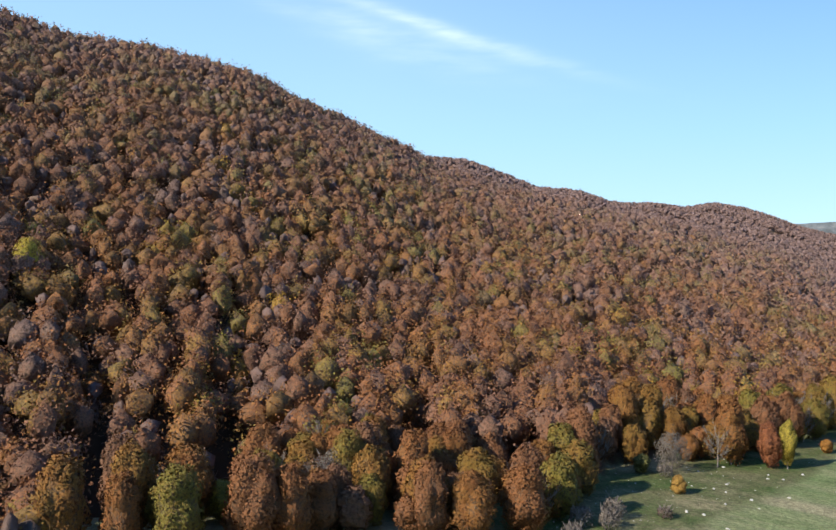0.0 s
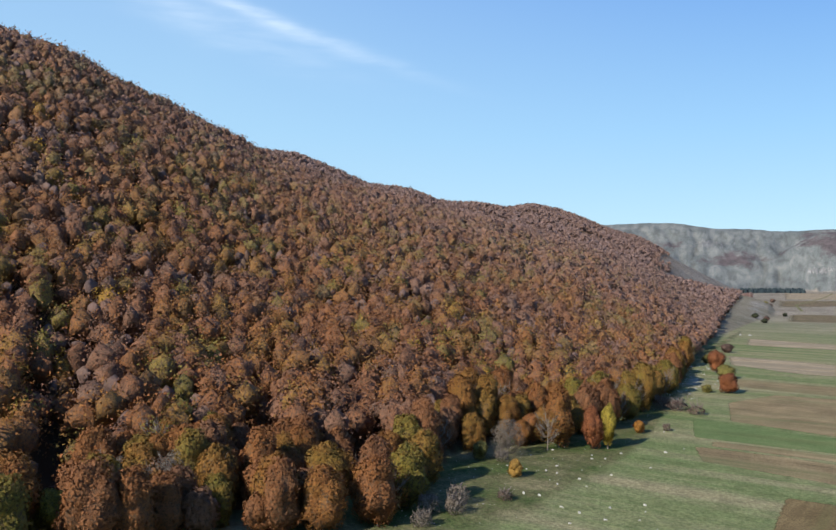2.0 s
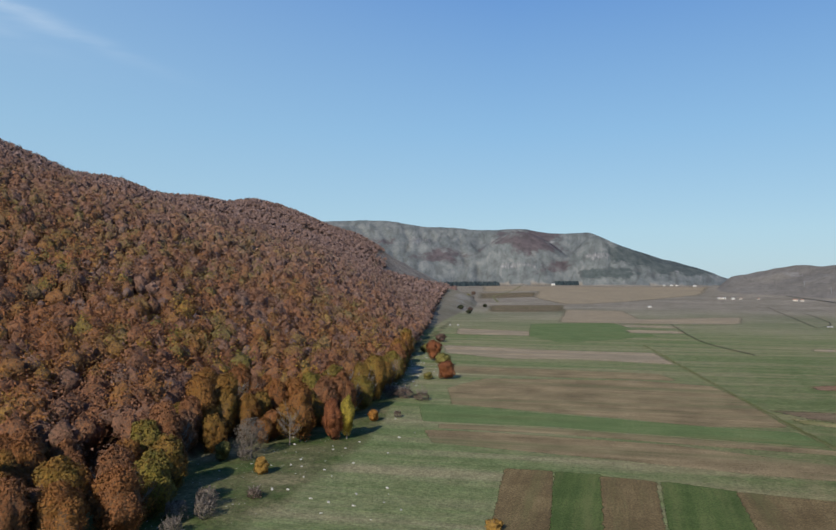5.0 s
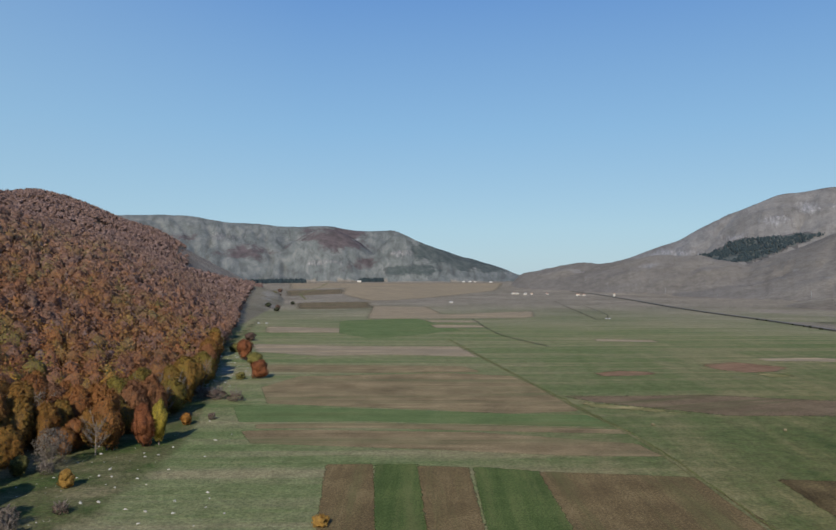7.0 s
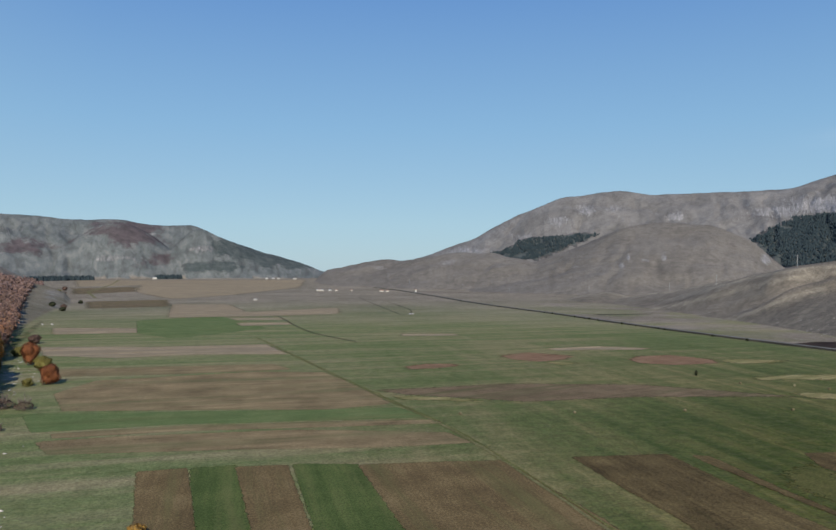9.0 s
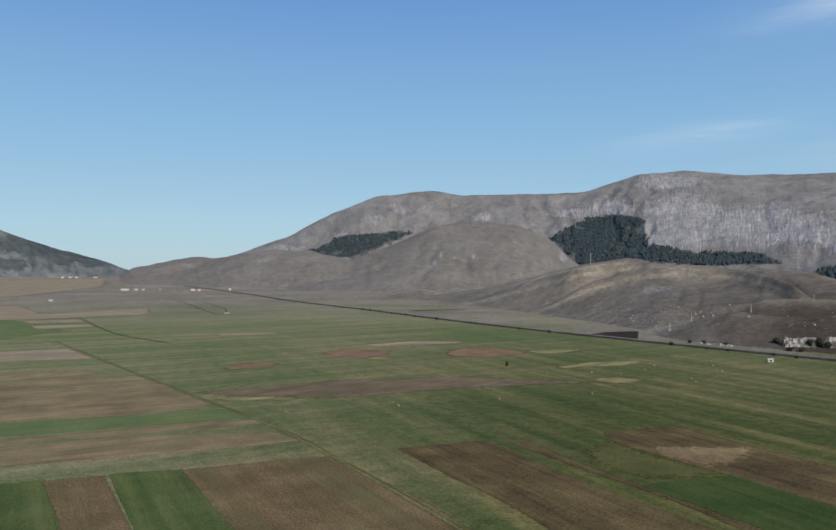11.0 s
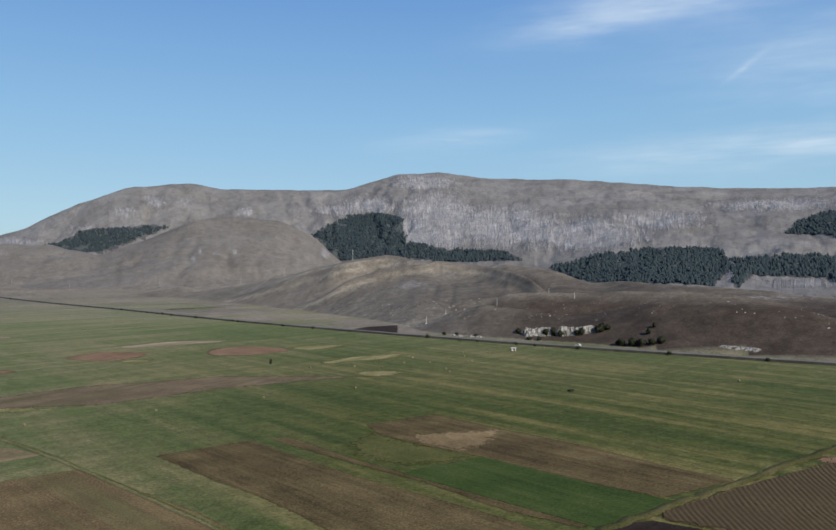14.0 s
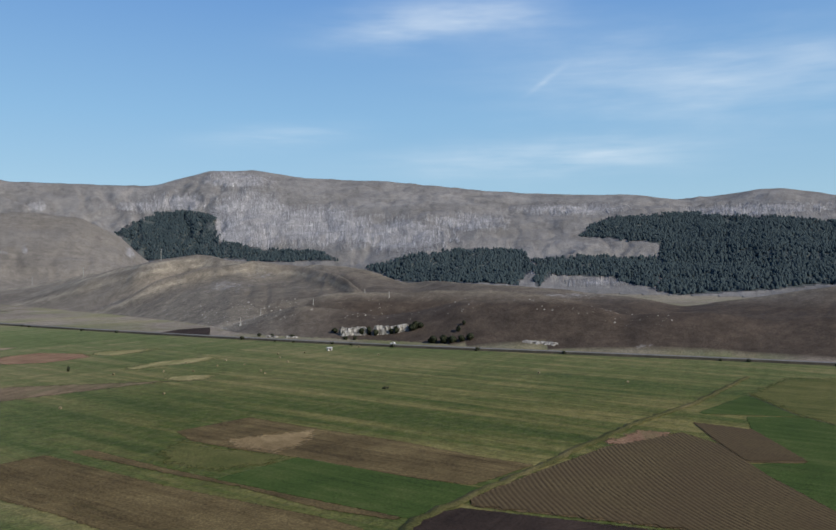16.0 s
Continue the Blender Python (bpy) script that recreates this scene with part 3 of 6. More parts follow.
def ground_mesh():
    azs = np.concatenate([np.arange(-180, -84, 2.0), np.arange(-84, -20, 0.6), np.arange(-20, 94, 0.2), np.arange(94, 180.1, 2.0)])
    rs = np.concatenate([[0.01], np.geomspace(30, 560, 110), np.geomspace(568, 1350, 170), np.geomspace(1372, 4930, 150)])
    A, R = np.meshgrid(np.radians(azs), rs)
    X, Y = np.sin(A) * R, np.cos(A) * R
    Z, which = terrain(X, Y)
    n, m = R.shape
    co = np.stack([X, Y, Z], -1).reshape(-1, 3)
    idx = np.arange(n * m).reshape(n, m)
    faces = np.stack([idx[:-1, :-1], idx[1:, :-1], idx[1:, 1:], idx[:-1, 1:]], -1).reshape(-1, 4)[:, ::-1]
    me = quick_mesh("ground", co, faces)
    r, az, w = R.ravel(), np.degrees(A).ravel(), which.ravel()
    rise = np.clip((co[:, 2] - plain(r)) / 8, 0, 1)
    ang = np.degrees(np.arctan2(co[:, 2] - EYE, r))

    def patches(rows):
        """Stony ground: bearing, height angle and their spreads."""
        v = np.zeros_like(az)
        for a0, e0, sa, se, amount in rows:
            v = np.maximum(v, amount * np.exp(-((az - a0) / sa) ** 2 - ((ang - e0) / se) ** 2))
        return v

    edge = fbm(co[:, 0], co[:, 1], 60, 21, 4)
    hill = np.where(w > 0, 0.15 + 0.85 * rise, np.clip((r - 800) / 900, 0, 0.9))
    massif_rock = patches([(45.9, 2.9, 0.35, 1.1, 1.25), (46.6, 4.2, 1.0, 0.4, 1.1), (48, 3.2, 3.2, 2.4, 1), (53, 3.0, 5, 1.5, 0.95), (59, 2.3, 5, 1.3, 0.85), (64.5, 3.3, 4, 0.8, 0.7), (43, 4.6, 3, 0.8, 0.7),
                           (47, 6.3, 2.6, 0.6, 0.9), (72, 4.2, 5, 0.5, 0.7), (85, 3.9, 6, 0.5, 0.7), (25.4, 3.8, 1.2, 0.5, 0.6), (27.4, 4.6, 0.9, 0.5, 0.65), (29.5, 4.7, 0.8, 0.35, 0.55), (33.7, 4.0, 0.9, 0.5, 0.65), (23, 2.6, 1.6, 0.6, 0.45),
                           (40.5, 4.2, 3, 0.5, 0.6), (70, -0.3, 1.6, 0.5, 0.6), (74, -1.2, 3, 0.4, 0.6), (19, 1.6, 2, 0.4, 0.6)])
    rock = np.where(w == 6, np.clip(massif_rock + 0.04, 0, 1), 0.0)
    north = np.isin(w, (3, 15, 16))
    near = (w >= 8) & (w <= 14)
    rock = np.where(north, patches([(-7, 0.9, 3, 0.25, 0.5), (-4.6, 2.7, 0.4, 0.15, 0.6), (-1.2, 1.6, 1.3, 0.35, 0.6), (0.6, 1.2, 0.6, 0.3, 0.5), (-14.5, 2.7, 2, 0.5, 0.4), (4.2, 0.5, 0.5, 0.2, 0.5)]), rock)
    rock = np.where(w == 5, patches([(29.9, 0.6, 0.2, 0.4, 0.75), (30.4, 1.1, 0.18, 0.4, 0.75), (32.9, 1.1, 0.22, 0.4, 0.7), (31.6, 0.9, 0.6, 0.12, 0.6), (28.4, -0.1, 0.8, 0.25, 0.45), (39.6, 1.0, 0.4, 0.5, 0.75), (26.6, 0.4, 0.5, 0.12, 0.4)]), rock)
    rock = np.where((w == 4), patches([(17, 0.7, 1.2, 0.3, 0.45), (21, 0.5, 1, 0.3, 0.4), (12, 0.3, 1, 0.25, 0.5)]), rock)
    rock = np.where(near, patches([(46, -1.5, 4, 0.7, 0.34), (49, -0.6, 2.5, 0.5, 0.3), (57, -1.3, 4, 0.4, 0.3), (52, -4.3, 1.2, 0.25, 0.35), (70, -6.0, 2.2, 0.15, 0.5), (77.5, -5.9, 1, 0.15, 0.5), (73, -2.2, 5, 0.3, 0.35)]), rock)
    rock = np.where((w <= 1) & (az < -8), 0.4 * np.exp(-((az + 14.2) / 0.9) ** 2 - ((r - 490) / 60) ** 2) + 0.35 * np.exp(-((az + 11.2) / 0.9) ** 2 - ((r - 1500) / 400) ** 2), rock)
    wooded = (w == 1) | (w == 2)
    into = r - (beech_hill.near(az) + EDGE(az))
    wood = np.where(wooded, np.clip((into + 6 + edge * 10) / 9, 0, 1), 0.0)
    wood = np.where(w == 2, wood * (1 - ridge_bare(az, ang)), wood)
    bare = np.where(north, patches([(-6.2, 2.8, 2.5, 0.95, 1.0), (1.6, 1.7, 3.2, 1.0, 1.05), (4.6, 0.7, 2.4, 0.7, 1.05), (-4.6, 0.8, 1.4, 0.6, 0.9), (-12.8, 1.7, 2.6, 0.6, 0.8), (-17, 2.7, 2.4, 0.6, 0.6), (-0.6, 0.4, 2.6, 0.5, 0.95), (-9.5, 1.9, 2.0, 0.5, 0.45)]), 0.0) - np.where(north, 0.9 * rock, 0.0)
    bare = np.maximum(bare, np.where(w == 6, patches([(38.5, 4.0, 1.5, 0.15, 0.6)]), 0.0))
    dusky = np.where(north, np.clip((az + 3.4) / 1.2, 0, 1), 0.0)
    # ground within the pine outlines is coloured dark, as the trees' painted shade
    for text in PINES:
        shade = inside(az, ang, points(text)) & np.isin(w, (6, 7))
        bare, dusky = np.where(shade, 1.6, bare), np.where(shade, 1.0, dusky)
    near_brown = np.where(near, np.clip((ang + 1.3) / -1.6, 0, 1) * np.clip((az - 45) / 11, 0, 1), 0.0)
    near_brown = np.maximum(near_brown, np.where(near, np.clip((az - 50) / 14, 0, 0.6), 0.0))
    near_brown = np.maximum(near_brown, np.where(near, patches([(52.5, -3.1, 1.1, 0.14, 1), (57.8, -3.3, 1.1, 0.12, 0.9), (62, -3.6, 1.5, 0.15, 0.7)]), 0.0))
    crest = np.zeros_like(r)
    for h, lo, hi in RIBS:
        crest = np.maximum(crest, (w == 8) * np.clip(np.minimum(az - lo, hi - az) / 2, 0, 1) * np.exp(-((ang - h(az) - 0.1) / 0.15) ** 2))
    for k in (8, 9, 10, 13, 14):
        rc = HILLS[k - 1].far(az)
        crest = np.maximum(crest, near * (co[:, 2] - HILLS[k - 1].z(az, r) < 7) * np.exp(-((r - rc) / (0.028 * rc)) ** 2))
    lush = np.where(w == 0, np.clip((az + 4) / 44, 0, 1) * np.clip((950 - r) / 650, 0, 1), 0.0)
    me.attributes.new("slope", "FLOAT_VECTOR", "POINT").data.foreach_set("vector", np.stack([np.radians(az) * 3400, co[:, 2], 0 * az], -1).astype(np.float32).ravel())
    pasture = np.clip((beech_hill.near(az) + 30 - r + edge * 14) / 12, 0, 1) * np.clip((r - beech_hill.near(az) + 62 + edge * 16) / 14, 0, 1) * (az < -12) * (az > -40)
    pasture = np.maximum(pasture, np.where(w == 1, 1.0, 0.0))
    hill = np.where(w == 1, np.clip((r - 500) / 500, 0, 0.7), hill)
    hill = np.where(w >= 4, 1.0, hill)
    road_x = np.interp(co[:, 1], [-160, -1, 224, 375, 552, 800, 1250, 2100], [524, 516, 484, 466, 456, 458, 474, 505])
    beyond = np.clip((co[:, 0] - road_x) / 3, 0, 1) * (az > 10)
    hill = np.where(w == 0, np.maximum(hill, beyond * np.clip(0.5 + edge * 1.2, 0, 1)), hill)
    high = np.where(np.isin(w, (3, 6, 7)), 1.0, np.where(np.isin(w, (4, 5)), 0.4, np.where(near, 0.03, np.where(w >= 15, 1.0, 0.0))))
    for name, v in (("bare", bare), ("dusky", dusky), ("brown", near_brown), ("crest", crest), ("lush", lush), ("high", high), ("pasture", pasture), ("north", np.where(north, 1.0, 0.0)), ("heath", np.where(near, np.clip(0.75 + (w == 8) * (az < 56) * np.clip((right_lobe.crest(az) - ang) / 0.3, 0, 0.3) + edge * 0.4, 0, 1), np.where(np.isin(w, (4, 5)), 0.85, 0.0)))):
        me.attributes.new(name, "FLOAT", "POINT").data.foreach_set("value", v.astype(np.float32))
    for name, v in (("hill", hill), ("rock", rock), ("wood", wood)):
        me.attributes.new(name, "FLOAT", "POINT").data.foreach_set("value", v.astype(np.float32))
    me.polygons.foreach_set("use_smooth", np.ones(len(me.polygons), bool))
    return me


def quick_mesh(name, co, faces):
    """A mesh from arrays of points and of faces with equal numbers of corners."""
    me = bpy.data.meshes.new(name)
    co, faces = np.asarray(co, np.float32), np.asarray(faces, np.int32)
    k = faces.shape[1]
    me.vertices.add(len(co))
    me.vertices.foreach_set("co", co.ravel())
    me.loops.add(faces.size)
    me.loops.foreach_set("vertex_index", faces.ravel())
    me.polygons.add(len(faces))
    me.polygons.foreach_set("loop_start", np.arange(0, faces.size, k, dtype=np.int32))
    me.update(calc_edges=True)
    return me


ground = tagged(new("ground", ground_mesh()), "high plain of grass and stubble ringed by hills", "ground", kind="structure")
ground.data.materials.append(M_GROUND)


def height(x, y):
    return float(terrain(np.array([x], float), np.array([y], float))[0][0])

# ---- the beech wood ----
def part(name, me, material, parent, label=""):
    ob = new(name, me)
    if not me.materials:
        me.materials.append(material)
    ob.parent = parent
    if label:
        ob["label"] = label
    return ob


def crown_shape(rs, d, lumps, wide, tall, base):
    """Points on a lobed crown for unit directions d, and the directions in which the lobes face."""
    near = ((d[:, None] - lumps[None]) ** 2).sum(2)
    best = near.argmin(1)
    swell = np.exp(-near.min(1) * 6.0)
    k = 0.67 + 0.39 * swell
    side = np.hypot(d[:, 0], d[:, 1]) + 1e-9
    flat = np.where(d[:, 2] < 0, np.sqrt(1 - np.abs(d[:, 2]) ** 3.2), side)
    p = np.stack([d[:, 0] / side * flat * k * wide / 2, d[:, 1] / side * flat * k * wide / 2, d[:, 2] * (0.55 + 0.45 * k) * tall / 2], -1)
    face = d + (d - lumps[best]) * 1.5
    face /= np.linalg.norm(face, axis=1)[:, None]
    return p + (0, 0, base + tall / 2), face


def unit(rs, n, up=0.0):
    d = rs.normal(size=(n, 3))
    d[:, 2] += up
    return d / np.linalg.norm(d, axis=1)[:, None]


def leaf_cards(rs, count, wide, tall, base, size, lumps):
    """Leaf clumps as crooked triangles laid on the lobes of a crown: an array of count x 3 x 3, and where they face."""
    d = unit(rs, count, 0.3)
    p, face = crown_shape(rs, d, lumps, wide, tall, base)
    mid = np.array([0, 0, base + tall / 2])
    p = mid + (p - mid) * (1.03 - 0.14 * rs.rand(count))[:, None]
    nrm = face + rs.normal(size=(count, 3)) * 0.5
    nrm /= np.linalg.norm(nrm, axis=1)[:, None]
    u = np.cross(nrm, rs.normal(size=(count, 3)))
    u /= np.linalg.norm(u, axis=1)[:, None]
    v = np.cross(nrm, u)
    s = size * rs.uniform(0.6, 1.4, (count, 1))
    a = np.array([0.0, 2.1, 4.2])[None] + rs.uniform(-0.5, 0.5, (count, 3))
    k = rs.uniform(0.55, 1.25, (count, 3))
    q = (u[:, None] * (np.cos(a) * k)[..., None] + v[:, None] * (np.sin(a) * k * 0.85)[..., None]) * s[:, None] + nrm[:, None] * (rs.uniform(-0.25, 0.25, (count, 3, 1)) * size)
    return p[:, None] + q, face


def ball(level):
    bm = bmesh.new()
    bmesh.ops.create_icosphere(bm, subdivisions=level, radius=1.0)
    v = np.array([x.co[:] for x in bm.verts])
    f = np.array([[x.index for x in q.verts] for q in bm.faces])
    bm.free()
    return v, f


def twig_cards(rs, count, size):
    """Bare branches as slivers that fan up and outwards inside a crown of unit size."""
    d = unit(rs, count, 0.9)
    c = np.array([0, 0, 0.3]) + d * (0.5, 0.5, 0.62) * rs.uniform(0.35, 0.95, (count, 1))
    way = d + (0, 0, 0.7) + rs.normal(size=(count, 3)) * 0.25
    way /= np.linalg.norm(way, axis=1)[:, None]
    side = np.cross(way, rs.normal(size=(count, 3)))
    side /= np.linalg.norm(side, axis=1)[:, None]
    long, thick = rs.uniform(1.4, 3.2, (count, 1)) / size, rs.uniform(0.1, 0.26, (count, 1)) / size
    q = np.stack([way * long * 0.6, -way * long * 0.5 + side * thick, -way * long * 0.5 - side * thick], 1)
    return c[:, None] + q, d


def crown_core(rs, level, wide, tall, base, lumps, fill=0.8):
    """The inside of a crown: a lumpy closed hull, with its outward directions."""
    v, f = ball(level)
    p, face = crown_shape(rs, v, lumps, wide, tall, base)
    mid = np.array([0, 0, base + tall / 2])
    return mid + (p - mid) * fill + rs.normal(size=p.shape) * 0.02 * wide, f, face


def facing(q, soft):
    """The clumps turned so that their fronts face outwards."""
    flip = (np.cross(q[:, 1] - q[:, 0], q[:, 2] - q[:, 0]) * soft).sum(1) < 0
    q = q.copy()
    q[flip] = q[flip][:, ::-1]
    return q


def leaf_normals(q, soft):
    """Between the way the crown faces and the way each clump does."""
    n = np.cross(q[:, 1] - q[:, 0], q[:, 2] - q[:, 0])
    n = soft * 0.85 + n / (np.linalg.norm(n, axis=1)[:, None] + 1e-9) * 0.3
    return n / np.linalg.norm(n, axis=1)[:, None]


def leafy_mesh(name, q, soft, core=None):
    """Leaf clumps and the crown's inside as one mesh of triangles."""
    q = facing(q, soft)
    co, tri, nor = q.reshape(-1, 3), np.arange(len(q) * 3).reshape(-1, 3), np.repeat(leaf_normals(q, soft), 3, 0)
    if core is not None:
        p, f, n = core
        tri = np.concatenate([tri, f + len(co)])
        co, nor = np.concatenate([co, p]), np.concatenate([nor, n])
    me = quick_mesh(name, co, tri)
    me.polygons.foreach_set("use_smooth", np.ones(len(tri), bool))
    me.normals_split_custom_set_from_vertices(nor.astype(np.float32))
    # marks the core faces, whose leaf colour is dimmed as inner shade
    twigs_or_core = np.arange(len(tri)) >= len(q)
    me.attributes.new("twigs_or_core", "FLOAT", "FACE").data.foreach_set("value", twigs_or_core.astype(np.float32))
    return me


def limb(pts, radii, sides=5):
    """A bent tapering tube through the points."""
    vs, fs = [], []
    for i, p in enumerate(pts):
        a = pts[min(i + 1, len(pts) - 1)] - pts[max(i - 1, 0)]
        a = a / (np.linalg.norm(a) + 1e-9)
        u = np.cross(a, (0.3, 1, 0.1))
        u /= np.linalg.norm(u)
        v = np.cross(a, u)
        for k in range(sides):
            t = 2 * math.pi * k / sides
            vs.append(p + (u * math.cos(t) + v * math.sin(t)) * radii[i])
    for i in range(len(pts) - 1):
        for k in range(sides):
            fs.append((i * sides + k, i * sides + (k + 1) % sides, (i + 1) * sides + (k + 1) % sides, (i + 1) * sides + k))
    return vs, fs


def trunk_mesh(rs, tall, wide, limbs, twigs_or_core=0, thick=0.3):
    vs, fs = [], []

    def add(pts, radii, sides):
        v, f = limb(pts, radii, sides)
        o = len(vs)
        vs.extend(v)
        fs.extend([tuple(i + o for i in q) for q in f])

    lean = rs.normal(size=2) * 0.05 * tall
    stem = [np.array([lean[0] * s * s, lean[1] * s * s, tall * 0.85 * s - 0.6]) for s in (0, 0.08, 0.3, 0.55, 0.8, 1.0)]
    add(stem, [thick * 1.4, thick, thick * 0.8, thick * 0.55, thick * 0.3, 0.05], 6)
    for i in range(limbs):
        h = rs.uniform(0.18, 0.75)
        a = i * 2.4 + rs.uniform(-0.4, 0.4)
        start = np.array([lean[0] * h * h, lean[1] * h * h, tall * 0.85 * h])
        out = np.array([math.cos(a), math.sin(a), rs.uniform(0.7, 1.5)])
        reach = wide * 0.5 * rs.uniform(0.6, 0.95) * (1.1 - 0.5 * h)
        mid = start + out * (1, 1, 0.5) * reach * 0.5
        end = start + out * reach
        add([start, mid, end], [thick * 0.4, thick * 0.25, 0.04], 4)
        for j in range(twigs_or_core):
            f = rs.uniform(0.3, 0.95)
            s0 = start + (end - start) * f
            d = out + rs.normal(size=3) * 0.55
            d[2] = abs(d[2]) + 0.3
            d /= np.linalg.norm(d)
            l = reach * rs.uniform(0.25, 0.55)
            add([s0, s0 + d * l * 0.5 + rs.normal(size=3) * 0.1, s0 + d * l + (0, 0, 0.2 * l)], [0.09, 0.07, 0.03], 3)
    return quick_mesh("trunk", np.array(vs), np.array(fs))


def beech(rs, tall, wide, cards, size, low, bare=False):
    """An upright beech at the origin, trunk and crown."""
    root = new("beech_tree")
    part("trunk", trunk_mesh(rs, tall, wide, 20 if bare else 7, 13 if bare else 0, 0.26 if bare else 0.3), M_PALE_BARK if bare else M_BARK, root)
    lumps = unit(rs, 22, 0.25)
    q, soft = leaf_cards(rs, cards, wide, tall * (1 - low), tall * low, size, lumps)
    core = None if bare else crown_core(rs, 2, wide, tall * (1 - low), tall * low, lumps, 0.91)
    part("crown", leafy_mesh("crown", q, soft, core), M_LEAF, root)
    return root


def edge_distance(az):
    """How far out the wood's edge lies on a bearing."""
    return beech_hill.near(az) + EDGE(az)


rs = np.random.RandomState(7)


def wood_points(lo, hi, near, far, gap):
    """Jittered places of trees between two distances that depend on the bearing."""
    xs, ys = np.meshgrid(np.arange(-2700, 60, gap), np.arange(-150, 2800, gap))
    x = (xs + rs.uniform(-0.42, 0.42, xs.shape) * gap).ravel()
    y = (ys + rs.uniform(-0.42, 0.42, xs.shape) * gap).ravel()
    az, r = np.degrees(np.arctan2(x, y)), np.hypot(x, y)
    ok = (az > lo) & (az < hi)
    x, y, az, r = x[ok], y[ok], az[ok], r[ok]
    ok = (r > near(az)) & (r < far(az))
    x, y, az, r = x[ok], y[ok], az[ok], r[ok]
    for k in range(len(RAVINES)):
        ok = (np.abs(off_ravine(k, az, r)) > 0.5) | (r > beech_hill.near(az) + 75)
        x, y, az, r = x[ok], y[ok], az[ok], r[ok]
    return x, y, az, r


x, y, az, r = wood_points(-84, -11.7, edge_distance, lambda a: np.minimum(beech_hill.far(a) + 40, 1250), 8.0)
depth = r - edge_distance(az)
front = (depth < 58) & (az > -68) & (az < -14.2) & (r < 620)
front_xy = list(zip(x[front], y[front]))
keep = ~front
fx, fy = x[keep], y[keep]
protos = [beech(np.random.RandomState(40 + i), t, w, int(c * 1.0), 0.39, low, bare) for i, (t, w, c, low, bare) in enumerate([
    (18, 11.0, 3600, 0.0, False), (20, 10.5, 3600, 0.0, False), (15, 10.5, 3000, 0.0, False), (17, 12.5, 4000, 0.0, False),
    (12, 9.5, 2500, 0.0, False), (19, 11.5, 3800, 0.0, False), (16, 12, 420, 0.1, True)])]
for i, (px, py) in enumerate(front_xy):
    k = rs.choice(7, p=[0.16, 0.16, 0.17, 0.16, 0.12, 0.13, 0.10])
    s = rs.uniform(0.8, 1.12)
    m = pose(px, py, height(px, py) - 0.2, 0, 0, rs.uniform(0, 360)) @ Matrix.Diagonal((s, s, s * rs.uniform(0.9, 1.1), 1))
    t = copy_thing(protos[k], m)
    t.matrix_basis = m
    if k == 6:
        tagged(t, "bare grey beech with fine branches at the wood's edge", "tree", "beeches at the wood's edge")
    else:
        tagged(t, "broad beech in rust and olive autumn leaf at the wood's edge", "tree", "beeches at the wood's edge")
for p in protos:
    for o in (*p.children_recursive, p):
        bpy.data.objects.remove(o)


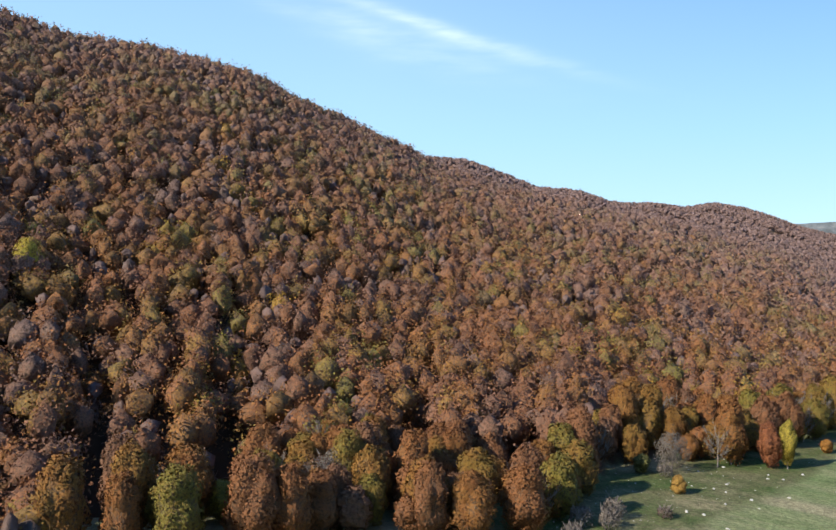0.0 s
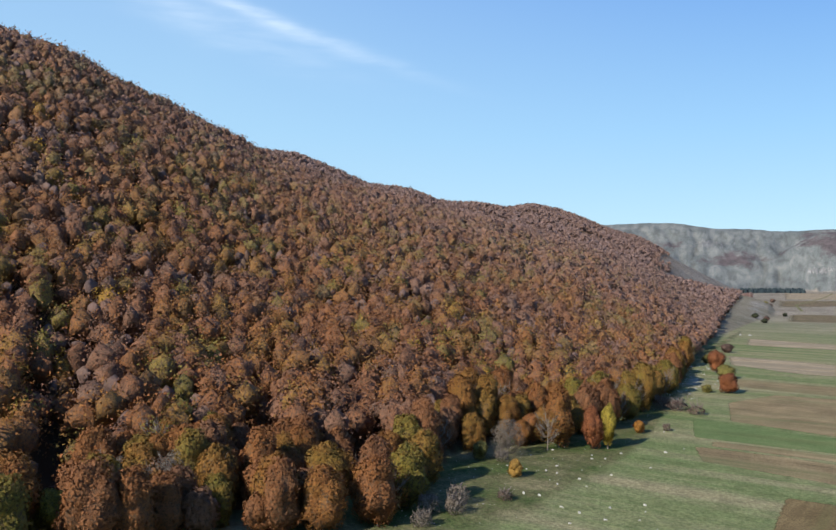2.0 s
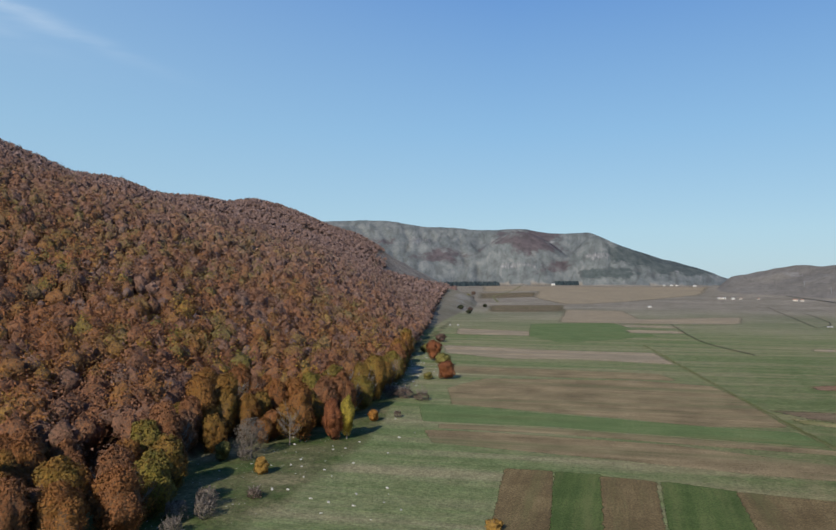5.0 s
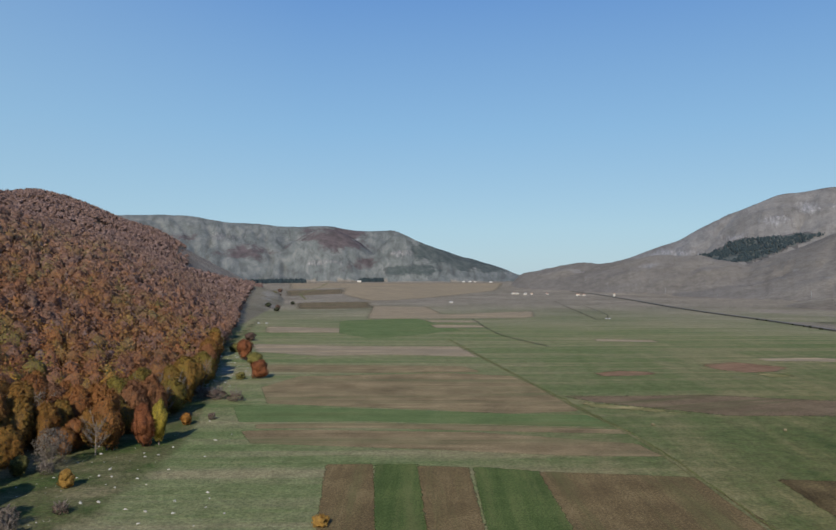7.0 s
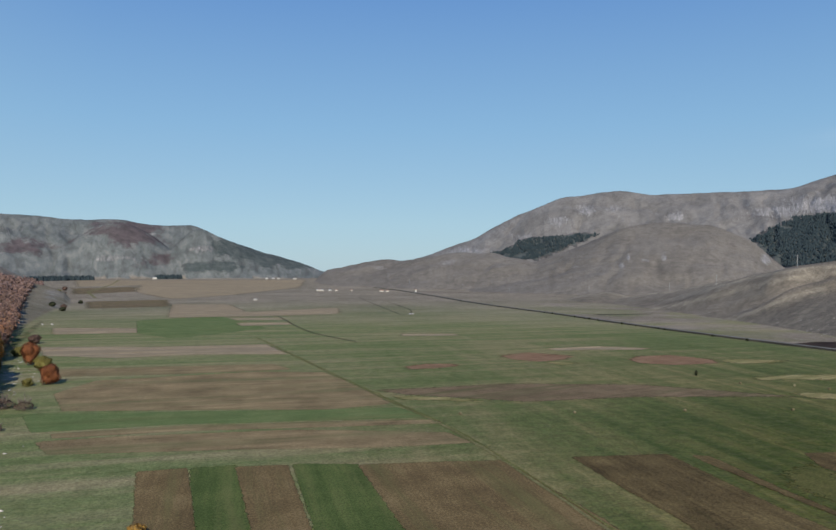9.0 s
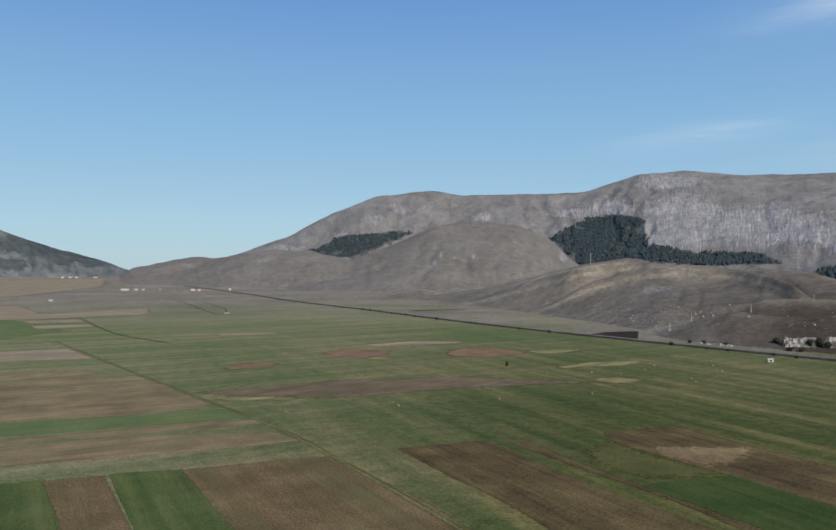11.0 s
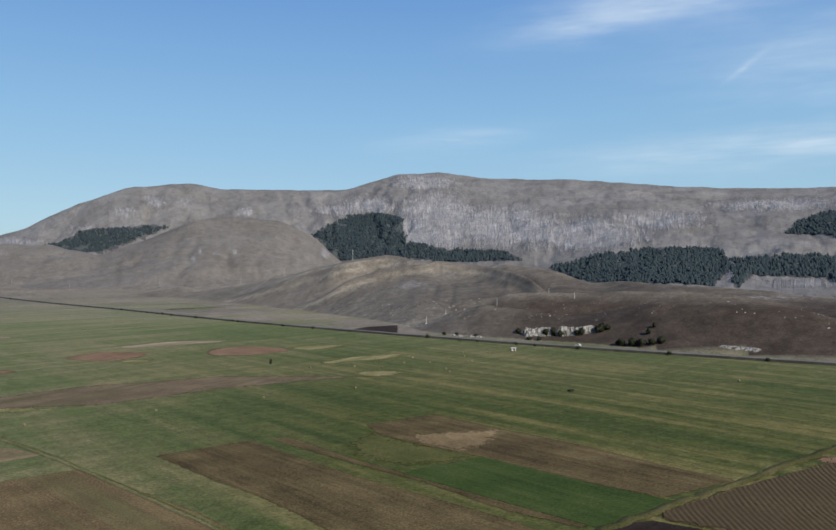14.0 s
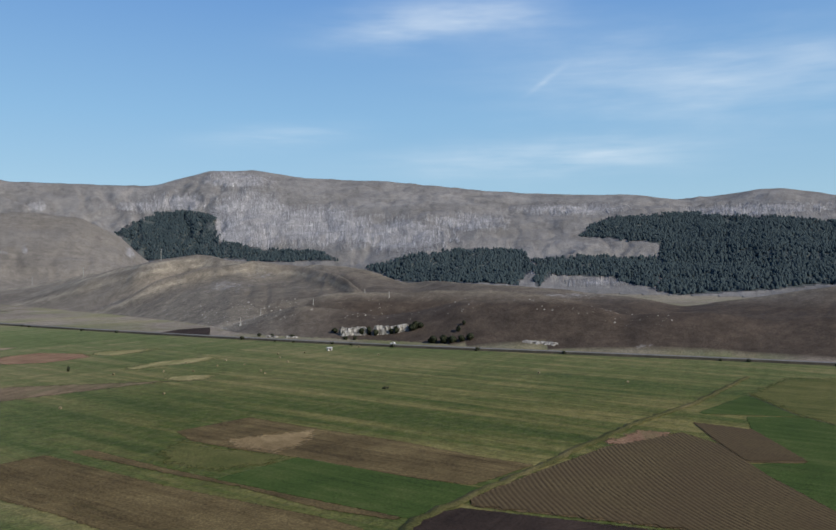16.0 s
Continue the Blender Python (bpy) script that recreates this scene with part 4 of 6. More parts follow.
def far_wood(name, fx, fy, cards, size, tall, wide, level, label, tint_of, stark):
    """One mesh of many trees, each a lumpy crown under a cloud of leaf clumps, with a tint for each tree."""
    n, kinds = len(fx), 14
    q, s, p, d = [], [], [], []
    for i in range(kinds):
        k = np.random.RandomState(100 + i)
        lumps = unit(k, 11, 0.25)
        a, b = leaf_cards(k, cards, 1.0, 1.0, 0.0, 1.0, lumps) if i < kinds - 4 else twig_cards(k, cards, size)
        c = a.mean(1)[:, None]
        q.append(np.concatenate([c, a - c], 1))
        s.append(b)
        v, tri, nv = crown_core(k, level, 1.0, 1.0, 0.0, lumps, 0.92 if i < kinds - 4 else 0.55)
        p.append(v)
        d.append(nv)
    z, _ = terrain(fx, fy)
    w, h, ang = wide * rs.uniform(0.75, 1.2, n), tall * rs.uniform(0.75, 1.2, n), rs.uniform(0, 2 * math.pi, n)
    leafless = rs.rand(n) < stark + 0.3 * np.clip(fbm(fx, fy, 70, 33, 3) * 2, -0.4, 1)
    pick = np.where(leafless, rs.randint(kinds - 4, kinds, n), rs.randint(0, kinds - 4, n))
    ca, sa = np.cos(ang), np.sin(ang)

    def turned(v):
        e = (slice(None),) + (None,) * (v.ndim - 2)
        return np.stack([v[..., 0] * ca[e] - v[..., 1] * sa[e], v[..., 0] * sa[e] + v[..., 1] * ca[e], v[..., 2]], -1)

    def placed(v):
        e = (slice(None),) + (None,) * (v.ndim - 2)
        v = turned(v * np.stack([w, w, h], -1)[e])
        return v + np.stack([fx, fy, z + 2.0], -1)[e]

    me_co, me_tri, me_n, tints = [], [], [], []
    tint = tint_of(fx, fy, n)
    Q, S = np.stack(q)[pick], turned(np.stack(s)[pick])
    Q = placed(Q[:, :, :1]) + turned(Q[:, :, 1:]) * size
    Q, S = Q.reshape(-1, 3, 3), S.reshape(-1, 3)
    Q = facing(Q, S)
    me_co.append(Q.reshape(-1, 3))
    me_tri.append(np.arange(len(Q) * 3).reshape(-1, 3))
    me_n.append(np.repeat(leaf_normals(Q, S), 3, 0))
    tints.append(np.repeat(tint, cards))
    base = len(Q) * 3
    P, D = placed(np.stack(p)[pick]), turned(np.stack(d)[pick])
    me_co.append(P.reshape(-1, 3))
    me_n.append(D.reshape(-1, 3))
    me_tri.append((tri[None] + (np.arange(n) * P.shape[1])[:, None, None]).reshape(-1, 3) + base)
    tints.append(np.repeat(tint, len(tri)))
    me = quick_mesh(name, np.concatenate(me_co), np.concatenate(me_tri))
    me.polygons.foreach_set("use_smooth", np.ones(len(me.polygons), bool))
    me.normals_split_custom_set_from_vertices(np.concatenate(me_n).astype(np.float32))
    me.attributes.new("tint", "FLOAT", "FACE").data.foreach_set("value", np.concatenate(tints).astype(np.float32))
    # bare trees high; leafy ones rise with distance, as haze in their colour
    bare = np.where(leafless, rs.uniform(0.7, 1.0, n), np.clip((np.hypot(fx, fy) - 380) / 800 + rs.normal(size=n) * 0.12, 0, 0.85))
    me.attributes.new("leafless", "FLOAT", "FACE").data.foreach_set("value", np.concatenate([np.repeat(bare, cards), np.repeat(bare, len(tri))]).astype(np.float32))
    # core faces again, dimmed in colour as shade inside the crowns
    twigs_or_core = np.arange(len(me.polygons)) >= len(me.polygons) - n * len(tri)
    me.attributes.new("twigs_or_core", "FLOAT", "FACE").data.foreach_set("value", twigs_or_core.astype(np.float32))
    me.materials.append(M_LEAF_FAR)
    return tagged(new(name, me), label, "woodland", kind="stuff")


def mixed_tint(x, y, n):
    return np.clip(0.12 + 0.7 * rs.beta(1.6, 1.5, n) + fbm(x, y, 110, 9, 3) * 0.26 + (rs.rand(n) < 0.05) * 0.25, 0, 1)


def faded_tint(x, y, n):
    return np.clip(0.12 + 0.3 * rs.beta(1.5, 1.5, n) + fbm(x, y, 200, 9, 3) * 0.12, 0, 1)


fr = np.hypot(fx, fy)
for lo, hi, cards, size in ((0, 430, 300, 0.57), (430, 660, 122, 0.84), (660, 9999, 40, 1.2)):
    ok = (fr >= lo) & (fr < hi)
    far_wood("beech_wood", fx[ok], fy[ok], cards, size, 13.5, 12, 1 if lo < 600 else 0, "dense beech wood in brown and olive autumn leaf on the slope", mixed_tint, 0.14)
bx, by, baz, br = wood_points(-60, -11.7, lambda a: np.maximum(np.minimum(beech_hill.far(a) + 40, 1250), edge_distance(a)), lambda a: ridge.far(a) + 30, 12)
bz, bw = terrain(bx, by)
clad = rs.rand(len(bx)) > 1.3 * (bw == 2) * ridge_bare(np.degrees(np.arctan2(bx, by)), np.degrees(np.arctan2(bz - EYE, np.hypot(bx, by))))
far_wood("ridge_wood", bx[clad], by[clad], 18, 2.1, 10, 13, 0, "distant beech wood over the ridge, partly leafless, haze in its colour", faded_tint, 0.3)


# ---- fields of the plain ----
def field_material(name, dark, mid, light, grain=1.2, turn=0.0, relief=0.3, through=None, share=0.3, rows=0.3, rim=False):
    """Ground cover with mottling, streaks along the strip and grass that shows through."""
    k = Mat("field_" + name, 0.95, 0.08)
    big, fine = k.noise(0.045, 6, 0.62), k.noise(grain, 6, 0.75)
    line = k.noise(0.06, 6, 0.7, (0.18, 4.0, 1), turn)
    mixed = k.math("ADD", k.math("ADD", k.math("MULTIPLY", big, 0.35), k.math("MULTIPLY", fine, 0.65 - rows)), k.math("MULTIPLY", line, rows))
    col = k.ramp(mixed, [(0.41, dark), (0.5, mid), (0.585, light)])
    speck = k.ramp(k.noise(1.7, 5, 0.8), [(0.41, 0.6), (0.59, 1.34)])
    col = k.mix(0.8, col, speck, "MULTIPLY")
    if through:
        open_ground = k.ramp(k.math("ADD", k.math("MULTIPLY", k.noise(0.022, 6, 0.68, (0.2, 2.6, 1), turn + 2), 0.75), k.math("MULTIPLY", fine, 0.25)),
                             [(0.62 - share * 0.45, 0.0), (0.76 - share * 0.45, 1.0)])
        col = k.mix(k.math("MULTIPLY", open_ground, 0.75), col, through)
    k.bump(fine, 0.6, relief)
    if rim:
        frayed = k.math("ADD", k.attr("rim"), k.math("MULTIPLY", k.math("SUBTRACT", k.noise(0.35, 6, 0.7), 0.5), 1.5))
        cover = k.ramp(k.math("ADD", frayed, 0.85 if name.startswith("green") else 0.5), [(0.4, 0.0), (0.6, 1.0)])
        k.put(k.b.inputs["Alpha"], cover)
    return k.done(col)


GRASSY = (0.085, 0.095, 0.036)
FIELD_MATS = {
    "stubble": field_material("stubble", (0.135, 0.102, 0.058), (0.22, 0.165, 0.093), (0.31, 0.24, 0.138), through=(0.12, 0.132, 0.06), share=0.27, rim=True),
    "stubble_along": field_material("stubble_along", (0.05, 0.036, 0.017), (0.1, 0.073, 0.034), (0.17, 0.128, 0.06), turn=86, through=(0.075, 0.075, 0.025), share=0.12, rim=True),
    "pale": field_material("pale", (0.14, 0.10, 0.05), (0.22, 0.157, 0.082), (0.29, 0.215, 0.115), turn=60, rim=True),
    "dry": field_material("dry", (0.24, 0.18, 0.115), (0.35, 0.27, 0.175), (0.45, 0.35, 0.24), 0.5, through=(0.21, 0.178, 0.128), share=0.5, rim=True),
    "green": field_material("green", (0.082, 0.122, 0.045), (0.115, 0.158, 0.06), (0.16, 0.188, 0.08), 1.0, 1.0, 0.12, (0.16, 0.15, 0.065), 0.25, rim=True),
    "green_along": field_material("green_along", (0.029, 0.051, 0.012), (0.046, 0.072, 0.017), (0.074, 0.092, 0.028), 1.0, 86, 0.12, (0.075, 0.078, 0.027), 0.14, 0.4, rim=True),
    "olive": field_material("olive", (0.055, 0.066, 0.019), (0.092, 0.094, 0.03), (0.14, 0.124, 0.049), turn=85, rim=True),
    "purple": field_material("purple", (0.11, 0.08, 0.05), (0.165, 0.12, 0.075), (0.22, 0.165, 0.105), 0.7, 20, through=(0.09, 0.095, 0.04), share=0.35, rim=True),
    "straw": field_material("straw", (0.19, 0.16, 0.075), (0.29, 0.245, 0.12), (0.40, 0.34, 0.18), turn=20, through=(0.11, 0.118, 0.038), share=0.4, rim=True),
    "red": field_material("red", (0.15, 0.088, 0.055), (0.22, 0.132, 0.083), (0.29, 0.19, 0.125), 0.6, 20, through=(0.14, 0.13, 0.06), share=0.22, rim=True),
    "soil": field_material("soil", (0.022, 0.015, 0.012), (0.036, 0.025, 0.02), (0.055, 0.038, 0.03), rim=True),
    "plough": field_material("plough", (0.06, 0.043, 0.022), (0.112, 0.08, 0.042), (0.165, 0.122, 0.066), turn=26, rim=True),
}
FIELD_MATS["green_near"] = field_material("green_near", (0.055, 0.082, 0.024), (0.08, 0.11, 0.034), (0.113, 0.136, 0.047), 1.0, 89, 0.12, (0.16, 0.155, 0.065), 0.3, 0.4, True)
FIELD_MATS["stubble_near"] = field_material("stubble_near", (0.09, 0.064, 0.032), (0.148, 0.106, 0.052), (0.215, 0.158, 0.08), 1.2, 89, 0.3, (0.12, 0.125, 0.05), 0.25, 0.25, True)
FIELD_LABELS = {
    "stubble": "mown strip of brown stubble on the plain", "pale": "pale trampled patch within a stubble field", "dry": "bleached strip of dry grass on the plain",
    "green": "strip of fresh green sown grass", "olive": "yellowing olive-green meadow strip", "purple": "dull purple-brown fallow strip",
    "straw": "pale straw-coloured patch in the grass", "red": "patch of bare reddish soil", "soil": "corner of dark freshly turned soil", "plough": "ploughed brown field with long curved furrows"}
FIELDS = """
stubble -29,239 -14,240 -8,157 -22,157
green -13,239 -0,239 3,157 -8,157
stubble 0,238 16,236 16,157 3,157
green 18,236 37,231 37,157 17,157
stubble 37,231 64,228 83,225 84,209 85,187 86,165 85,148 83,117 37,153
stubble -68,290 -38,292 24,288 78,270 82,250 47,252 3,260 -34,265 -59,268
stubble -65,303 -18,306 46,300 80,294 82,286 44,289 -17,296 -63,294
green -83,344 -20,337 50,325 72,324 78,300 46,303 -18,310 -72,307
stubble -70,445 18,462 56,450 63,413 72,334 39,327 4,337 -22,341 -70,351 -83,401
stubble -108,502 -30,501 30,497 40,467 -27,461 -93,466
dry -142,652 -60,635 34,634 44,555 -25,568 -72,556 -125,585
dry -175,873 -86,843 -68,781 -156,778
green -99,978 -3,1044 44,816 -42,710 -79,774
dry 12,1007 74,987 82,955 15,962
dry 16,911 74,904 79,867 19,856
dry -86,1449 16,1408 37,1144 192,1255 163,1066 48,1034 -68,1028
purple -251,1585 -109,1649 -85,1356 -206,1305
purple -408,2366 -253,2490 -216,2128 -338,1962
dry -546,3229 369,3345 252,2434 8,1832 -99,1678 -212,2089 -251,2656 -425,2518
purple 71,376 98,375 146,380 216,358 268,305 191,324 134,324 86,356
straw 78,357 107,341 117,328 78,344
red 191,508 219,525 243,496 226,475 205,468 192,482
red 270,466 289,483 314,483 327,452 317,432 283,430 265,444
red 108,463 127,475 144,471 145,458 127,451 111,449
straw 206,464 219,465 228,454 210,446
straw 327,447 347,451 376,432 350,424 328,428
straw 291,367 320,372 353,365 362,354 331,349 305,356 288,356
straw 272,313 288,313 298,300 282,294 272,300
dry 245,549 293,555 330,530 313,521 280,531 247,531
dry 167,714 217,701 219,678 163,690
stubble 106,223 139,219 134,161 134,126 134,103 132,91 124,64 97,112 102,145 104,164 104,186
stubble 145,216 151,213 147,176 145,136 144,105 144,89 141,89 139,110 143,140 143,172
green 146,151 177,146 174,99 174,82 144,87 145,121
olive 159,189 176,197 173,175 178,152 166,150 152,159 151,176
stubble 184,209 217,203 213,166 211,127 205,96 205,78 176,85 174,102 176,138 176,152 175,174 176,193
pale 185,184 211,166 194,157 177,157 177,174
plough 159,78 165,81 200,74 239,65 273,47 261,33 223,13 200,-2 187,-10 172,-3 164,50
soil 116,79 148,85 157,79 162,49 170,-3 150,-3
plough 294,47 291,25 248,4 239,22 264,34
red 242,68 269,61 271,50 261,51 245,59
green 313,48 370,34 326,11 321,26
green 315,29 325,9 304,-14 193,-10 200,-3 220,10 237,21 247,4 291,25
soil 446,528 500,546 535,540 468,474
soil 495,960 606,966 602,982 520,976
olive 375,34 439,21 460,-24 299,-17 328,10
"""


def rim_distance(X, Y, poly):
    """Metres from the outline, positive inside."""
    d = np.full(X.shape, 1e9)
    for (x0, y0), (x1, y1) in zip(poly, poly[1:] + poly[:1]):
        lx, ly = x1 - x0, y1 - y0
        s = np.clip(((X - x0) * lx + (Y - y0) * ly) / (lx * lx + ly * ly + 1e-9), 0, 1)
        d = np.minimum(d, np.hypot(X - x0 - s * lx, Y - y0 - s * ly))
    return np.where(inside(X, Y, poly), d, -d)


def sheet(name, poly, lift, material, soft):
    """A thin layer of growth that follows the ground and thins out at its rim."""
    p = np.array(poly)
    span = np.hypot(p[:, 0], p[:, 1]).max()
    step = max(1.2, span / 170)
    xs, ys = np.arange(p[:, 0].min() - soft - step, p[:, 0].max() + soft + 2 * step, step), np.arange(p[:, 1].min() - soft - step, p[:, 1].max() + soft + 2 * step, step * (1 + span / 600))
    X, Y = np.meshgrid(xs, ys)
    rim = rim_distance(X, Y, poly) / soft
    Z = plain(np.hypot(X, Y)) + lift
    n, m = X.shape
    idx = np.arange(n * m).reshape(n, m)
    fc = np.stack([idx[:-1, :-1], idx[:-1, 1:], idx[1:, 1:], idx[1:, :-1]], -1).reshape(-1, 4)
    fc = fc[(rim.ravel()[fc] > -1.0).any(1)]
    used, inv = np.unique(fc, return_inverse=True)
    me = quick_mesh(name, np.stack([X, Y, Z], -1).reshape(-1, 3)[used], inv.reshape(-1, 4))
    me.attributes.new("rim", "FLOAT", "POINT").data.foreach_set("value", rim.ravel()[used].clip(-2, 2).astype(np.float32))
    me.materials.append(material)
    return new(name, me)


def furrows(name, poly, heading, gap, deep, lift, material):
    """Ploughland: long ridges, bent at the headland."""
    c, s = math.cos(radians(heading)), math.sin(radians(heading))
    pts = np.array(poly)
    u0, v0 = pts[:, 0] * c + pts[:, 1] * s, -pts[:, 0] * s + pts[:, 1] * c
    us, vs = np.arange(u0.min() - 2, u0.max() + 2, 2.0), np.arange(v0.min() - 16, v0.max() + 16, gap / 6)
    U, V = np.meshgrid(us, vs)
    B = V - 14 * np.exp(-(U - u0.min()) / 26)
    X, Y = U * c - B * s, U * s + B * c
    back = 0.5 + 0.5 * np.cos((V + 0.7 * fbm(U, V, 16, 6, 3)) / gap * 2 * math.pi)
    Z = lift + deep * back * (0.85 + 0.15 * fbm(U, V, 9, 5, 3))
    n, m = U.shape
    idx = np.arange(n * m).reshape(n, m)
    fc = np.stack([idx[:-1, :-1], idx[:-1, 1:], idx[1:, 1:], idx[1:, :-1]], -1).reshape(-1, 4)
    ok = inside(X, Y, poly).ravel()
    fc = fc[ok[fc].all(1)]
    used, inv = np.unique(fc, return_inverse=True)
    me = quick_mesh(name, np.stack([X, Y, Z], -1).reshape(-1, 3)[used], inv.reshape(-1, 4))
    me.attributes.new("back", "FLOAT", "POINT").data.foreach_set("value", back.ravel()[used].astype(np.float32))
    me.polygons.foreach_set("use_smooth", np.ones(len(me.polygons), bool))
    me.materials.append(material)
    return new(name, me)


def furrow_material():
    """Soil coloured darker in the furrows and paler on their backs."""
    k = Mat("furrows", 0.95, 0.08)
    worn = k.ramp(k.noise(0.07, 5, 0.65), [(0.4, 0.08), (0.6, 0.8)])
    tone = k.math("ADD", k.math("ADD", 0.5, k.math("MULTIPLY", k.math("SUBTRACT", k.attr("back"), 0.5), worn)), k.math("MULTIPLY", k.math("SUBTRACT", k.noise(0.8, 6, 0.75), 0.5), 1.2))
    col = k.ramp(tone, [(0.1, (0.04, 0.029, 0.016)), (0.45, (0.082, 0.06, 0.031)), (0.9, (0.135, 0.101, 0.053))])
    patchy = k.ramp(k.noise(0.05, 5, 0.6), [(0.4, 0.0), (0.6, 0.5)])
    return k.done(k.mix(patchy, col, (0.075, 0.052, 0.03)))


M_FURROW = furrow_material()
for i, row in enumerate(FIELDS.strip().splitlines()):
    kind, *pts = row.split()
    poly = [tuple(float(v) for v in p.split(",")) for p in pts]
    span = max(math.hypot(*p) for p in poly)
    raw = list(poly)
    mx, my = sum(p[0] for p in raw) / len(raw), sum(p[1] for p in raw) / len(raw)
    along = kind in ("stubble", "green") and mx > 88
    soft = {"olive": 13.0, "pale": 14.0, "red": 9.0, "straw": 12.0, "dry": 6.0, "purple": 9.0}.get(kind, 2.0) * max(1.0, span / 420)
    f = sheet("field", poly, 0.05 + 0.0022 * i + (0.25 if span > 1200 else 0), FIELD_MATS[kind + ("_along" if along else "_near" if kind in ("stubble", "green") and my < 215 else "")], soft)
    tagged(f, FIELD_LABELS[kind], "field", kind="structure")
    if kind == "plough":
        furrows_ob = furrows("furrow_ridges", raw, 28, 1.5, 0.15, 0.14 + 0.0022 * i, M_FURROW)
        tagged(furrows_ob, "long curved ridges of turned brown earth", "furrows", kind="stuff")


# ---- tracks, banks and the road ----
def ribbon(name, pts, section, material, wander=0.0, seed=0, step=8.0):
    """A strip along a line; the section is pairs of side offset and height."""
    rs = np.random.RandomState(seed)
    line = []
    for (x0, y0), (x1, y1) in zip(pts, pts[1:]):
        n = max(1, int(math.hypot(x1 - x0, y1 - y0) / step))
        line += [(x0 + (x1 - x0) * i / n, y0 + (y1 - y0) * i / n) for i in range(n)]
    line.append(pts[-1])
    L = np.array(line, float)
    for _ in range(3):
        L[1:-1] = (L[:-2] + 2 * L[1:-1] + L[2:]) / 4
    L[1:-1] += rs.normal(size=L[1:-1].shape) * wander
    d = np.gradient(L, axis=0)
    d /= np.linalg.norm(d, axis=1)[:, None]
    side = np.stack([d[:, 1], -d[:, 0]], -1)
    rows = []
    for off, h in section:
        w = off + rs.normal(size=len(L)) * wander * 0.6
        p = L + side * w[:, None]
        z = plain(np.hypot(p[:, 0], p[:, 1])) + h
        rows.append(np.column_stack([p, z]))
    R = np.stack(rows, 1)
    n, m = R.shape[:2]
    idx = np.arange(n * m).reshape(n, m)
    fc = np.stack([idx[:-1, :-1], idx[:-1, 1:], idx[1:, 1:], idx[1:, :-1]], -1).reshape(-1, 4)
    me = quick_mesh(name, R.reshape(-1, 3), fc)
    me.polygons.foreach_set("use_smooth", np.ones(len(fc), bool))
    me.materials.append(material)
    return new(name, me), L, side


M_BANK = field_material("bank", (0.04, 0.045, 0.016), (0.075, 0.072, 0.028), (0.125, 0.105, 0.052), 1.6)
M_TRACK = field_material("track", (0.10, 0.105, 0.042), (0.15, 0.145, 0.065), (0.20, 0.185, 0.095), 1.0)
M_TUSSOCK = field_material("tussock", (0.085, 0.095, 0.03), (0.13, 0.135, 0.048), (0.18, 0.17, 0.075), 1.3)
M_ASPHALT = field_material("asphalt", (0.12, 0.118, 0.113), (0.16, 0.157, 0.15), (0.2, 0.196, 0.19), 0.8, 0.0, 0.03)
M_VERGE = field_material("verge", (0.028, 0.027, 0.02), (0.05, 0.046, 0.034), (0.085, 0.072, 0.05), 0.9)
TRACK = points("28,707 41,598 54,489 63,413 73,336 81,281 83,228 83,179 83,157 82,100 80,40")
t, _, _ = ribbon("grass_track", TRACK, [(-0.6, 0.165), (-0.3, 0.19), (0.05, 0.165), (0.35, 0.19), (0.6, 0.165)], M_TRACK, 0.12, 1)
tagged(t, "narrow worn farm track across the plain", "track", kind="structure")
b, _, _ = ribbon("grass_bank", [(x + 1.4, y) for x, y in TRACK], [(-0.35, 0.15), (0, 0.32), (0.35, 0.15)], M_TUSSOCK, 0.3, 2, 4)
tagged(b, "low bank of rough grass along the track", "bank", kind="structure")
for k, (text, wide) in enumerate((("308,1701 268,1279 242,1019", 0.8), ("74,1035 78,842 84,733 110,640", 0.7), ("330,1500 290,1150 262,1040 242,1019", 0.7), ("-395,3300 -350,2700 -330,2100 -260,1750", 3.0))):
    t, _, _ = ribbon("far_track", points(text), [(-wide, 0.34), (0, 0.38), (wide, 0.34)], M_TRACK if k == 3 else M_VERGE, 0.2, 3 + k, 20)
    tagged(t, "faint farm track crossing the plain", "track", kind="structure")
for k, text in enumerate(("254,319 304,260 333,216 374,164 400,120", "370,34 326,11 304,-14 280,-30")):
    t, _, _ = ribbon("field_ditch", points(text), [(-0.3, 0.16), (0, 0.2), (0.3, 0.16)], M_VERGE, 0.14, 9 + k, 5)
    tagged(t, "shallow dark ditch between fields", "ditch", kind="structure")
BANK = points("100,78 121,81 144,85 164,82 203,76 237,72 284,65 336,53 432,41")
b, BL, BS = ribbon("field_bank", BANK, [(-1.7, 0.2), (-0.8, 0.5), (0.2, 0.75), (1.0, 0.45), (1.7, 0.2)], M_BANK, 0.35, 20, 3)
tagged(b, "uneven grassy bank beside the ploughed field", "bank", kind="structure")
ROAD = points("524,-160 516,-1 507,81 496,149 484,224 472,305 466,375 460,460 456,552 455,680 458,800 470,1000 474,1250 500,1700 505,2100 480,2500")
road, RL, RS = ribbon("road", ROAD, [(-3.4, 1.25), (0, 1.35), (3.4, 1.25)], M_ASPHALT, 0.0, 0, 15)
tagged(road, "grey country road on a low embankment", "road", kind="structure")
v, _, _ = ribbon("road_verge", ROAD, [(-7.5, 0.1), (-5.8, 0.3), (-4.6, 0.9), (-3.45, 1.2)], M_VERGE, 0.4, 22, 12)
tagged(v, "dark weedy roadside slope", "verge", kind="structure")
v, _, _ = ribbon("road_verge", ROAD, [(3.45, 1.2), (4.6, 1.05), (7, 0.2)], M_BANK, 0.2, 23, 12)
tagged(v, "dry grassy roadside slope", "verge", kind="structure")


